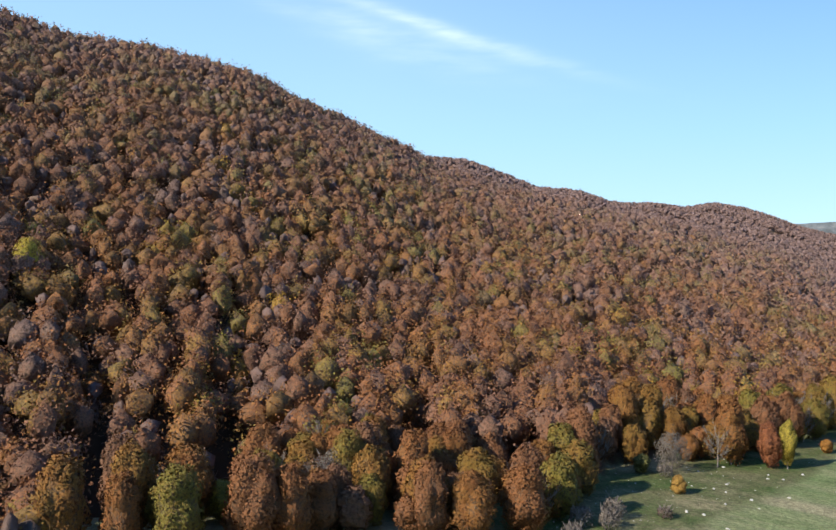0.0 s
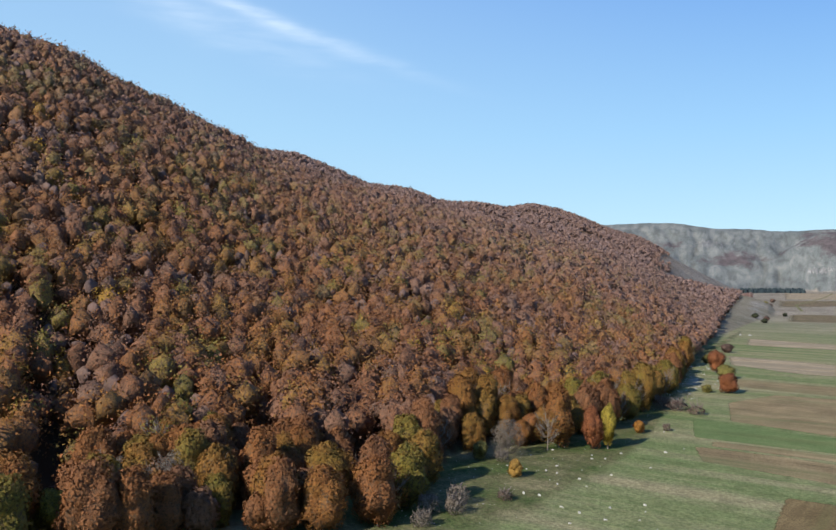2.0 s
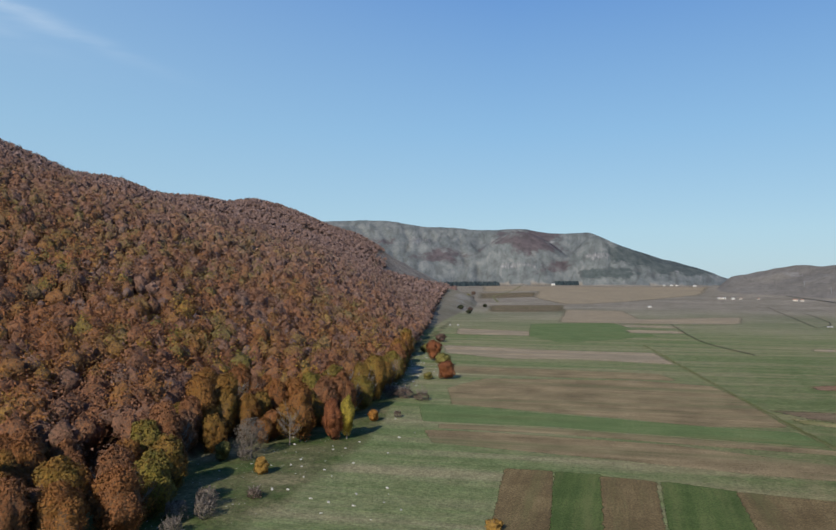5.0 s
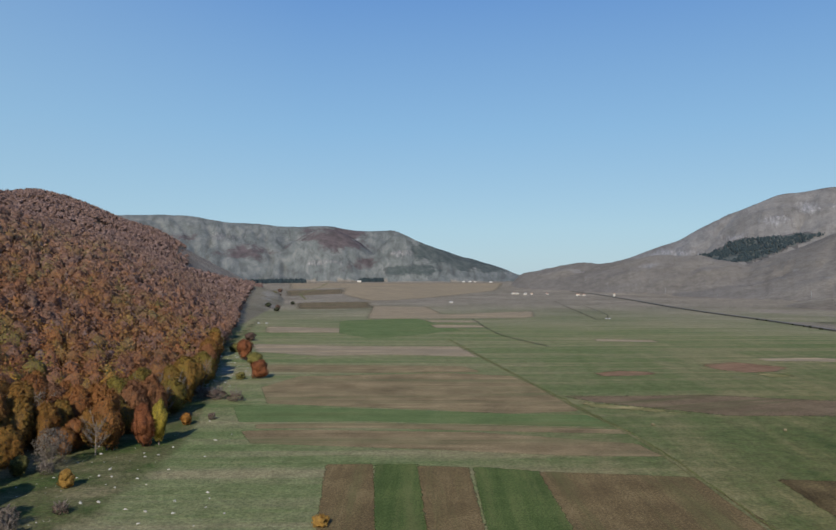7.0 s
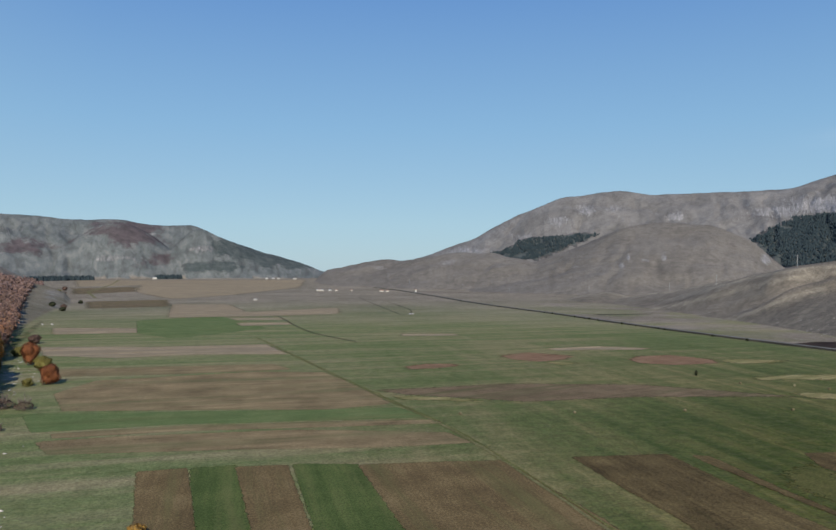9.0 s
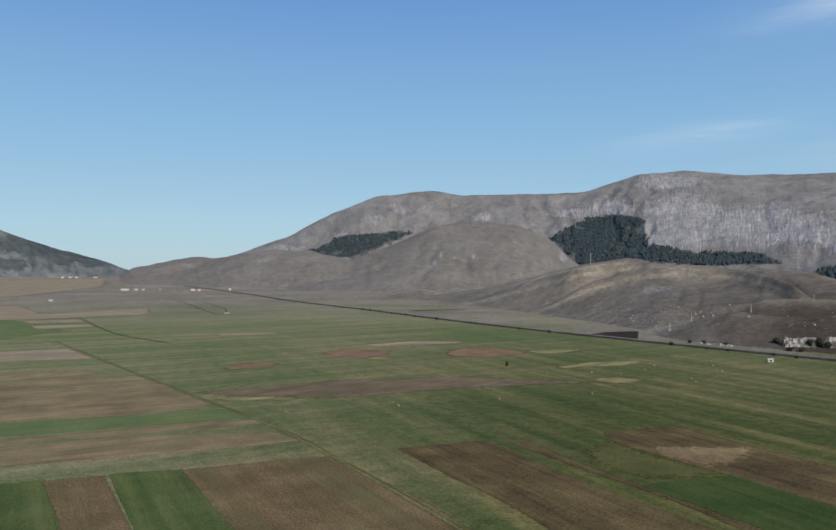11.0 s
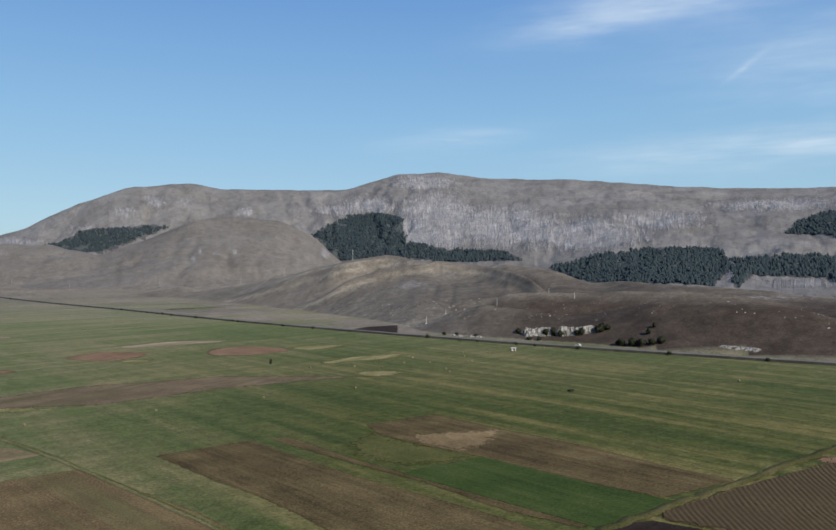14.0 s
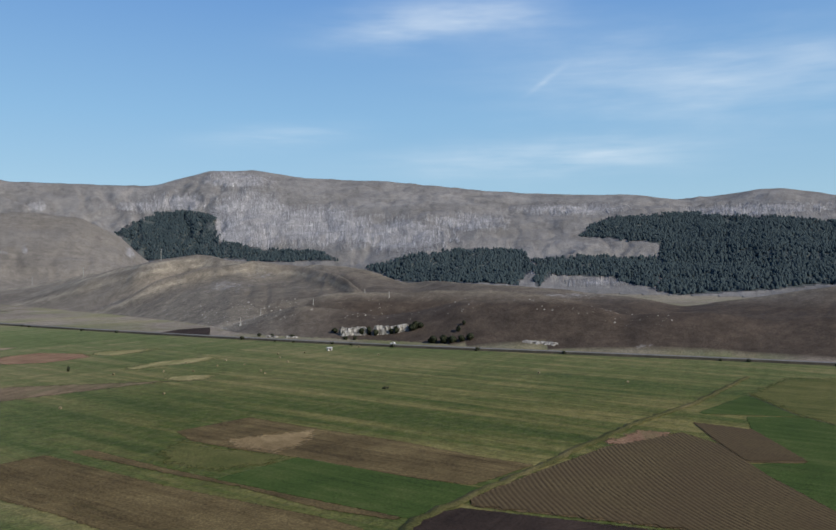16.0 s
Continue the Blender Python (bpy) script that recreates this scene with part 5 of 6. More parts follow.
# ---- pine plantations ----
def polygon_wood(name, text, gap, tall, wide, label, material, thin=0.1, rough=0.12):
    """Conifers over a patch of hillside given by bearings and height angles of its outline."""
    poly = [tuple(float(v) for v in p.split(",")) for p in text.split()]
    rs = np.random.RandomState(len(text))
    a = np.array(poly)
    lo, hi = a[:, 0].min() - 0.3, a[:, 0].max() + 0.3
    az = np.arange(lo, hi, 0.05)
    rr = np.arange(1550, 4300, 10.0)
    A, R = np.meshgrid(np.radians(az), rr)
    X, Y = np.sin(A) * R, np.cos(A) * R
    Z, w = terrain(X, Y)
    E = np.degrees(np.arctan2(Z - EYE, R))
    ok = inside(np.degrees(A) + fbm(X, Y, 90, 4, 3) * rough * 3, E + fbm(X, Y, 60, 14, 3) * rough, poly)
    ok &= fbm(X, Y, 150, 6, 3) > -0.75 + thin
    seen = np.maximum.accumulate(E, 0) - E < 0.5
    ok &= seen & (np.isin(w, (6, 7)) | (lo < 16))
    share = (R * np.radians(0.05) * 10.0) / (gap * gap)
    ok &= rs.rand(*X.shape) < share
    x, y, z = X[ok] + rs.uniform(-4, 4, ok.sum()), Y[ok] + rs.uniform(-4, 4, ok.sum()), Z[ok]
    return cone_wood(name, x, y, z, tall, wide, label, material, rs)


def cone_wood(name, x, y, z, tall, wide, label, material, rs):
    n = len(x)
    h, wd = tall * rs.uniform(0.65, 1.25, n), wide * rs.uniform(0.7, 1.25, n)
    k = 4
    ang = np.linspace(0, 2 * math.pi, k, endpoint=False)[None] + rs.uniform(0, 6, (n, 1))
    def ring(f, s):
        r = (wd[:, None] / 2) * s * rs.uniform(0.7, 1.25, (n, k))
        return np.stack([x[:, None] + np.cos(ang) * r, y[:, None] + np.sin(ang) * r, z[:, None] + h[:, None] * f + rs.uniform(-0.05, 0.05, (n, k)) * h[:, None]], -1)
    rings = [ring(0.05, 0.95), ring(0.5, 0.72), ring(1.0, 0.08)]
    V = np.concatenate(rings, 1)
    f = []
    for q in range(2):
        for i in range(k):
            f.append((q * k + i, q * k + (i + 1) % k, (q + 1) * k + (i + 1) % k, (q + 1) * k + i))
    F = (np.array(f)[None] + (np.arange(n) * 3 * k)[:, None, None]).reshape(-1, 4)
    me = quick_mesh(name, V.reshape(-1, 3), F)
    me.materials.append(material)
    return tagged(new(name, me), label, "woodland", kind="stuff")


def pine_material():
    k = Mat("pine", 0.85, 0.1)
    isl = k.geo.outputs["Random Per Island"]
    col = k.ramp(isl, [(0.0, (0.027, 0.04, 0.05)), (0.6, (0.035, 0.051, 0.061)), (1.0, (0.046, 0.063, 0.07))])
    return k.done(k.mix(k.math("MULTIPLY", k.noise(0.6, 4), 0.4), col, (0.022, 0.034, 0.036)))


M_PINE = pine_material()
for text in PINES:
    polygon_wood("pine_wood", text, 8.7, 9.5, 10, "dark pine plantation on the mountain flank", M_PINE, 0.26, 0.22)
for (x0, y0), (x1, y1), count in (((-690, 3120), (-500, 3290), 330), ((-265, 3480), (-165, 3500), 160)):
    prs = np.random.RandomState(int(count))
    f = prs.rand(count)
    x, y = x0 + (x1 - x0) * f + prs.normal(size=count) * 8, y0 + (y1 - y0) * f + prs.uniform(-22, 22, count)
    cone_wood("windbreak", x, y, plain(np.hypot(x, y)), 17, 13, "block of dark conifers standing on the plain", M_PINE, prs)

# ---- bushes and single trees of the meadow ----
def leaf_of(name, dark, light):
    k = Mat(name, 0.75, 0.15)
    isl = k.geo.outputs["Random Per Island"]
    col = k.ramp(k.math("ADD", k.math("MULTIPLY", isl, 0.6), k.math("MULTIPLY", k.noise(0.5, 3), 0.4)), [(0.25, dark), (0.75, light)])
    k.bump(k.noise(2.2, 6, 0.72), 0.8, 0.4)
    # hollows between clumps coloured darker, shade put into the leaf colour
    col = k.mix(k.ramp(k.noise(2.2, 6, 0.72), [(0.4, 0.4), (0.52, 0.0)]), col, tuple(c * 0.5 for c in dark))
    return k.done(col)


M_YELLOW = leaf_of("yellow_leaves", (0.180, 0.144, 0.036), (0.408, 0.312, 0.048))
M_GOLD = leaf_of("golden_leaves", (0.240, 0.144, 0.042), (0.408, 0.240, 0.060))
M_ORANGE = leaf_of("orange_leaves", (0.204, 0.096, 0.026), (0.396, 0.186, 0.042))
M_RED = leaf_of("red_leaves", (0.132, 0.052, 0.029), (0.276, 0.103, 0.043))
M_OLIVE = leaf_of("olive_leaves", (0.108, 0.102, 0.036), (0.228, 0.198, 0.060))
M_TWIG = leaf_of("grey_twigs", (0.10, 0.085, 0.072), (0.23, 0.19, 0.155))
M_HEATH = leaf_of("purple_twigs", (0.085, 0.055, 0.048), (0.16, 0.105, 0.085))
M_JUNIPER = leaf_of("juniper", (0.018, 0.024, 0.014), (0.05, 0.056, 0.032))


def shrub(name, x, y, wide, tall, material, label, category, seed, twiggy=False, group=""):
    rs = np.random.RandomState(seed)
    root = new(name)
    part("stem", trunk_mesh(rs, tall * 0.9, wide * 0.9, 16 if twiggy else 6, 8 if twiggy else 0, 0.1 if tall < 5 else 0.22), M_PALE_BARK if twiggy else M_BARK, root)
    n = int((220 if twiggy else 420) * max(1.0, wide * tall / 14))
    lumps = unit(rs, 12, 0.25)
    q, soft = leaf_cards(rs, min(int(n * 1.8), 3600), wide, tall * 1.02, -0.1, 0.24 if twiggy else 0.34, lumps)
    core = None if twiggy else crown_core(rs, 2, wide, tall * 1.02, -0.1, lumps, 0.88)
    part("foliage", leafy_mesh("foliage", q, soft, core), material, root)
    root.matrix_basis = pose(x, y, height(x, y) - 0.1, 0, 0, rs.uniform(0, 360))
    return tagged(root, label, category, group)


for i, (name, x, y, w, h, m, label, twiggy) in enumerate([
    ("bare_tree", -112.8, 233, 11.5, 12.5, M_TWIG, "nearly bare grey-olive tree at the meadow's edge", True),
    ("round_bush", -118, 224, 5.5, 6.5, M_OLIVE, "small rounded olive-green tree beside the wood", False),
    ("round_bush", -98.5, 212, 4.6, 5.6, M_GOLD, "small golden tree standing alone on the meadow", False),
    ("round_bush", -120, 196, 5.2, 6.2, M_YELLOW, "bright yellow-green bush in the wood's shade", False),
    ("orange_bush", -92, 301, 5.4, 4.8, M_ORANGE, "squat orange bush at the wood's tip", False),
    ("cone_tree", -95.5, 263, 8.2, 15, M_RED, "upright rust-red beech at the meadow's edge", False),
    ("cone_tree", -91, 266, 6.0, 16, M_YELLOW, "slender yellow-green beech beside a rust-red one", False),
    ("red_tree", -121, 528, 13, 15, M_RED, "round rust-red tree on the stony slope", False),
    ("red_tree", -108, 500, 11, 9, M_OLIVE, "low olive tree between rust-red ones", False),
    ("red_tree", -91.5, 436, 12, 11, M_RED, "broad rust-red tree at the slope's foot", False),
    ("olive_bush", -101, 431, 6, 4.5, M_OLIVE, "low olive bush on the stony slope", False),
    ("grey_shrub", -93.5, 171, 6.5, 4.2, M_TWIG, "leafless grey thorn shrub on the meadow", True),
    ("grey_shrub", -99, 167, 7, 5.0, M_TWIG, "leafless grey thorn shrub on the meadow", True),
    ("grey_shrub", -94, 158, 6, 3.8, M_TWIG, "leafless grey thorn shrub on the meadow", True),
    ("grey_shrub", -89, 189, 5.0, 2.8, M_HEATH, "low dark leafless shrub beside a boulder", True),
    ("grey_shrub", -111, 226, 6, 3.6, M_TWIG, "leafless grey thorn shrub on the meadow", True),
    ("grey_shrub", -109, 352, 8, 6, M_TWIG, "leafless grey thorn shrub on the meadow", True),
    ("grey_shrub", -85, 312, 4, 3, M_HEATH, "low dark leafless shrub beside an orange bush", True),
    ("heath_thicket", -96, 362, 12, 5, M_HEATH, "low purple-brown thicket on the meadow", True),
    ("heath_thicket", -86, 358, 10, 3.8, M_HEATH, "low purple-brown thicket on the meadow", True),
    ("heath_thicket", -104, 366, 10, 5, M_HEATH, "low purple-brown thicket on the meadow", True),
    ("grass_clump", -23, 181, 5.2, 2.6, M_GOLD, "low rusty bush beside a pale boulder", False),
    ("grey_shrub", -176, 620, 12, 9, M_TWIG, "leafless grey thorn shrub below the wood", True),
    ("grey_shrub", -164, 640, 10, 8, M_TWIG, "leafless grey thorn shrub below the wood", True),
    ("grey_shrub", -190, 660, 13, 10, M_OLIVE, "olive shrub below the wood", True),
    ("round_bush", -230, 1230, 11, 7, M_JUNIPER, "dark round juniper on the far slope", False),
    ("round_bush", -262, 1320, 13, 8, M_JUNIPER, "dark round juniper on the far slope", False),
    ("round_bush", -292, 1260, 10, 6, M_JUNIPER, "dark round juniper on the far slope", False),
    ("yellow_tree", -312, 93.5, 15, 20, M_YELLOW, "bright yellow-green tree among brown beeches on the slope", False),
    ("orange_bush", -149, 109, 10, 9, M_ORANGE, "broad orange young beech at the wood's edge", False),
    ("yellow_tree", -157.5, 102, 11, 10, M_YELLOW, "yellow-green young beech at the wood's edge", False),
    ("bare_tree", -147, 127, 14, 16, M_TWIG, "leafless pale grey beech with fanned branches", True),
    ("golden_tree", -103.5, 154, 9, 10, M_GOLD, "golden young beech at the wood's foot", False),
    ("grey_shrub", -119.5, 189, 7, 4.5, M_TWIG, "leafless grey thorn shrub in the wood's shade", True),
    ("grey_shrub", -115, 142, 8, 3.5, M_HEATH, "low dark leafless shrub below the beeches", True),
    ("orange_bush", -107, 166, 8, 10, M_ORANGE, "orange young beech at the wood's corner", False),
    ("grey_shrub", -97, 178, 7, 5, M_TWIG, "leafless grey thorn shrub on the meadow", True),
    ("olive_tree", -133.6, 478, 13, 13, M_OLIVE, "dark olive tree at the edge of the stony slope", False),
    ("olive_bush", -141, 585, 10, 7, M_OLIVE, "low olive bush below the wood", False),
    ("brown_bush", -152, 683, 12, 8, M_HEATH, "dull brown bush below the wood", False),
    ("round_bush", -405, 2215, 18, 11, M_HEATH, "dull brown bush on the far slope", False),
    ("round_bush", -389, 2049, 16, 10, M_OLIVE, "olive bush on the far slope", False),
    ("round_bush", -350, 1900, 14, 9, M_HEATH, "dull brown bush on the far slope", False),
    ("round_bush", -249, 1498, 11, 7, M_JUNIPER, "dark round juniper on the far slope", False),
    ("round_bush", -246, 1325, 11, 7, M_HEATH, "dull brown bush on the far slope", False),
]):
    shrub(name, x, y, w, h, m, label, "shrub" if h < 7 else "tree", 200 + i, twiggy)


# ---- boulders ----
def stone_material():
    k = Mat("limestone", 0.9, 0.1)
    return k.done(k.ramp(k.noise(1.6, 6, 0.7), [(0.32, (0.2, 0.19, 0.175)), (0.5, (0.38, 0.365, 0.335)), (0.68, (0.55, 0.53, 0.5))]))


M_STONE = stone_material()


def boulder_mesh(seed):
    rs = np.random.RandomState(seed)
    bm = bmesh.new()
    bmesh.ops.create_icosphere(bm, subdivisions=2, radius=0.5)
    cuts = [(rs.normal(size=3), rs.uniform(0.24, 0.42)) for _ in range(9)]
    for v in bm.verts:
        p = np.array(v.co)
        for n, d in cuts:
            n = n / np.linalg.norm(n)
            over = p @ n - d
            if over > 0:
                p = p - n * over * 0.9
        p = p + rs.normal(size=3) * 0.015
        v.co = p * (1.25, 1.0, 0.8)
    me = bpy.data.meshes.new("boulder")
    bm.to_mesh(me)
    bm.free()
    me.materials.append(M_STONE)
    return me


ROCKS = [boulder_mesh(i) for i in range(7)]
brs = np.random.RandomState(12)
for x, y in points("-110.5,262.5 -89.4,248.2 -84.6,262.0 -85.9,251.1 -69.7,283.2 -84.9,308.6 -73.0,273.1 -69.9,248.4 -94.3,231.9 -94.4,224.5 -82.2,221.7 -77.3,215.6 -76.4,232.1 -84.8,212.3 -83.9,198.9 -107.0,222.6 -88.2,197.9 -64.1,200.0 -61.2,189.8 -68.6,191.0 -55.6,202.5 -57.5,207.9 -54.5,194.7 -48.4,189.9 -53.3,180.3 -67.0,181.7 -74.3,192.7 -99.9,241.0 -23.5,185.6 -184.5,920.5 -194.2,920.1"):
    far = 1.0 + max(0, math.hypot(x, y) - 400) / 200
    ob = new("boulder", ROCKS[brs.randint(7)])
    s = brs.uniform(0.4, 0.95) * far
    ob.matrix_basis = pose(x, y, height(x, y) + 0.12 * s, brs.uniform(-15, 15), brs.uniform(-15, 15), brs.uniform(0, 360)) @ Matrix.Diagonal((s * brs.uniform(0.9, 1.6), s, s, 1))
    tagged(ob, "pale weathered limestone boulder in the grass", "boulder", "boulders of the meadow")


def rubble(name, count, place, size, label):
    """Small stones of one slope as one mesh."""
    rs = np.random.RandomState(count)
    base = np.array([v.co[:] for v in ROCKS[0].vertices])
    tri = np.array([p.vertices[:] for p in ROCKS[0].polygons])
    x, y = place(rs, count)
    z, _ = terrain(x, y)
    s = size * rs.gamma(2.0, 0.5, count)
    a = rs.uniform(0, 6.28, count)
    bx = base[:, 0][None] * np.cos(a)[:, None] - base[:, 1][None] * np.sin(a)[:, None]
    by = base[:, 0][None] * np.sin(a)[:, None] + base[:, 1][None] * np.cos(a)[:, None]
    V = np.stack([bx * s[:, None] + x[:, None], by * s[:, None] + y[:, None], base[:, 2][None] * s[:, None] + z[:, None] + 0.1 * s[:, None]], -1)
    F = (tri[None] + (np.arange(count) * len(base))[:, None, None]).reshape(-1, 3)
    me = quick_mesh(name, V.reshape(-1, 3), F)
    me.materials.append(M_STONE)
    return tagged(new(name, me), label, "stones", kind="stuff")


def on_meadow(rs, n):
    a = rs.uniform(-33, -15.5, n)
    r = beech_hill.near(a) + rs.normal(size=n) * 26 - 6
    return np.sin(np.radians(a)) * r, np.cos(np.radians(a)) * r


def on_scar(rs, n):
    x, y = rs.normal(-118, 9, n), rs.uniform(395, 560, n)
    return x - (y - 430) * 0.12, y


rubble("meadow_stones", 260, on_meadow, 0.22, "scattered small pale stones in the meadow grass")
rubble("slope_stones", 260, on_scar, 0.45, "pale stones strewn over the bare slope")


def on_near_hill(rs, n):
    a = rs.choice([43, 45, 46, 47, 48, 49.5, 52, 57, 63, 70, 74, 77.5], n) + rs.normal(size=n) * 1.5
    front = np.where(a < 51, right_lobe.near(a), near_hill.near(a))
    r = front + rs.uniform(0.1, 0.85, n) * np.where(a < 51, right_lobe.far(a) - front, 160)
    return np.sin(np.radians(a)) * r, np.cos(np.radians(a)) * r


rubble("hill_stones", 900, on_near_hill, 0.55, "pale stones breaking through the hillside turf")

# ---- bales on the meadow ----
M_HAY = field_material("hay", (0.12, 0.10, 0.055), (0.19, 0.165, 0.10), (0.27, 0.235, 0.15), 3.0)


def bale_mesh():
    bm = bmesh.new()
    bmesh.ops.create_cone(bm, cap_ends=True, segments=18, radius1=0.75, radius2=0.75, depth=1.3, matrix=Matrix.Rotation(radians(90), 4, "Y"))
    bmesh.ops.bevel(bm, geom=[e for e in bm.edges if len(e.link_faces) == 2 and e.calc_face_angle() > 1.0], offset=0.1, segments=2, affect="EDGES")
    me = bpy.data.meshes.new("hay_bale")
    bm.to_mesh(me)
    bm.free()
    me.materials.append(M_HAY)
    return me


BALE = bale_mesh()
for x, y in points("94,302 142,292 191,285 269,349 238,275 324,325 291,334 336,314 389,332 404,321 435,321 419,270 314,279 300,320 457,311 320,287 374,318 390,145 381,93 324,351 360,300 345,338"):
    ob = new("hay_bale", BALE)
    ob.matrix_basis = pose(x, y, height(x, y) + 0.55, 0, 0, brs.uniform(0, 180)) @ Matrix.Scale(0.8, 4)
    tagged(ob, "pale round hay bale lying on the green meadow", "hay bale", "bales on the meadow")
shrub("juniper_shrub", 265.6, 383.3, 1.6, 3.0, M_JUNIPER, "single dark upright juniper on the meadow", "shrub", 400)
shrub("juniper_shrub", 304, 193, 3.2, 1.0, M_JUNIPER, "low dark shrub flat on the meadow", "shrub", 401)


# ---- roadside: cliff, shrubs, hut, car, poles ----
def box(bm, size, at, turn=None):
    m = Matrix.Translation(at) @ (turn or Matrix()) @ Matrix.Diagonal((*size, 1))
    return bmesh.ops.create_cube(bm, size=1.0, matrix=m)


def mesh_of(bm, name, bevel=0.0):
    if bevel:
        bmesh.ops.bevel(bm, geom=bm.edges[:], offset=bevel, segments=2, affect="EDGES")
    me = bpy.data.meshes.new(name)
    bm.to_mesh(me)
    bm.free()
    return me


def plain_paint(name, colour, rough=0.8, grain=2.0):
    k = Mat(name, rough, 0.3)
    dark = tuple(c * 0.72 for c in colour)
    return k.done(k.ramp(k.noise(grain, 5, 0.65), [(0.3, dark), (0.62, colour)]))


M_WALL = plain_paint("pale_render", (0.58, 0.55, 0.5))
M_ROOF = plain_paint("roof_tiles", (0.34, 0.2, 0.15))
M_SHEET = plain_paint("metal_sheet", (0.45, 0.45, 0.46), 0.5)
M_DARK = plain_paint("dark_opening", (0.03, 0.03, 0.032), 0.6)
M_STEEL = plain_paint("galvanised_steel", (0.28, 0.29, 0.3), 0.5)
M_CONCRETE = plain_paint("concrete", (0.55, 0.54, 0.51))
M_CAR = plain_paint("white_car_paint", (0.78, 0.78, 0.78), 0.3)
M_TYRE = plain_paint("tyre_rubber", (0.02, 0.02, 0.02))
M_GLASS = plain_paint("dark_glass", (0.03, 0.035, 0.04), 0.1)


def cliff_material():
    k = Mat("cliff_rock", 0.9, 0.1)
    # dark upright streaks paint the shadowed clefts into the rock colour
    col = k.ramp(k.noise(0.35, 7, 0.72, (1.8, 1.8, 0.3)), [(0.41, (0.05, 0.045, 0.04)), (0.47, (0.2, 0.19, 0.175)), (0.6, (0.44, 0.42, 0.39))])
    k.bump(k.noise(0.6, 6, 0.7), 0.8, 1.0)
    return k.done(col)


M_CLIFF = cliff_material()


def rock_face(x0, y0, x1, y1, tall, thick, seed, label):
    """A broken limestone face between two points, with buttresses and clefts."""
    n, m = 64, 12
    long = math.hypot(x1 - x0, y1 - y0)
    u, v = np.meshgrid(np.linspace(0, 1, n), np.linspace(0, 1, m))
    env = np.clip(np.minimum(u, 1 - u) * 9, 0, 1) ** 0.7
    top = tall * env * (0.75 + 0.35 * fbm(u * long, u * 0 + seed, 9, seed, 3))
    nx, ny = (y1 - y0) / long, -(x1 - x0) / long
    if nx * x0 + ny * y0 > 0:
        nx, ny = -nx, -ny
    out = thick * (1 - v) ** 0.8 + 2.2 * np.abs(fbm(u * long, v * 4, 6, seed + 1, 3)) + 0.9 * fbm(u * long, v * tall, 1.8, seed + 2, 3)
    X = x0 + (x1 - x0) * u + nx * out * env
    Y = y0 + (y1 - y0) * u + ny * out * env
    zg, _ = terrain(X, Y)
    Z = zg - 0.8 + (top + 0.8) * v
    idx = np.arange(n * m).reshape(m, n)
    f = np.stack([idx[:-1, :-1], idx[:-1, 1:], idx[1:, 1:], idx[1:, :-1]], -1).reshape(-1, 4)
    XB, YB = X[-1] - nx * 7, Y[-1] - ny * 7
    back = np.stack([XB, YB, terrain(XB, YB)[0] - 1.0], -1)
    co = np.concatenate([np.stack([X, Y, Z], -1).reshape(-1, 3), back])
    top_f = np.stack([idx[-1, :-1], idx[-1, 1:], n * m + np.arange(1, n), n * m + np.arange(n - 1)], -1)
    me = quick_mesh("rock_face", co, np.concatenate([f, top_f]))
    me.materials.append(M_CLIFF)
    return tagged(new("rock_face", me), label, "cliff", kind="structure")


rock_face(507, 366, 517, 341, 9.0, 2.5, 5, "pale limestone quarry face above the road")
rock_face(517, 340, 530, 308, 8.0, 2.5, 9, "pale limestone quarry face above the road")
rock_face(483, 424, 485, 412, 2.2, 2.0, 13, "low broken limestone outcrop above the road")
rock_face(486, 405, 489, 394, 2.4, 2.0, 17, "low broken limestone outcrop above the road")
rock_face(518, 206, 521, 178, 1.4, 2.5, 21, "low broken limestone outcrop above the road")
for i, (x, y, w, h) in enumerate([(513, 346, 5, 6), (515, 340, 4, 7.5), (516, 334, 5, 5), (522, 318, 4, 6.5), (521, 322, 3.5, 5), (528, 306, 7, 6), (533, 302, 8, 5), (530, 304, 6, 7), (511, 372, 6, 4),
                                  (506, 275, 8, 6), (507, 266, 7, 6.5), (508, 259, 8, 5.5), (510, 252, 6, 5), (513, 246, 6, 5.5), (486, 420, 4, 3), (488, 400, 5, 3), (484, 432, 4, 3), (525, 262, 4, 5), (535, 262, 3, 4), (498, 352, 5, 3), (500, 344, 4, 3.5)]):
    shrub("roadside_shrub", x, y, w, h, M_JUNIPER, "dense dark evergreen shrub beside the road", "shrub", 300 + i, group="shrubs along the road")
vrs = np.random.RandomState(33)
for i in range(46):
    f = vrs.randint(8, len(RL) - 30)
    if RL[f][1] > 1500:
        continue
    p = RL[f] - RS[f] * vrs.uniform(6, 9)
    w = vrs.uniform(1.5, 4.0)
    shrub("verge_shrub", p[0], p[1], w, w * 0.75, M_JUNIPER, "small dark shrub on the road's verge", "shrub", 340 + i, group="shrubs along the road")


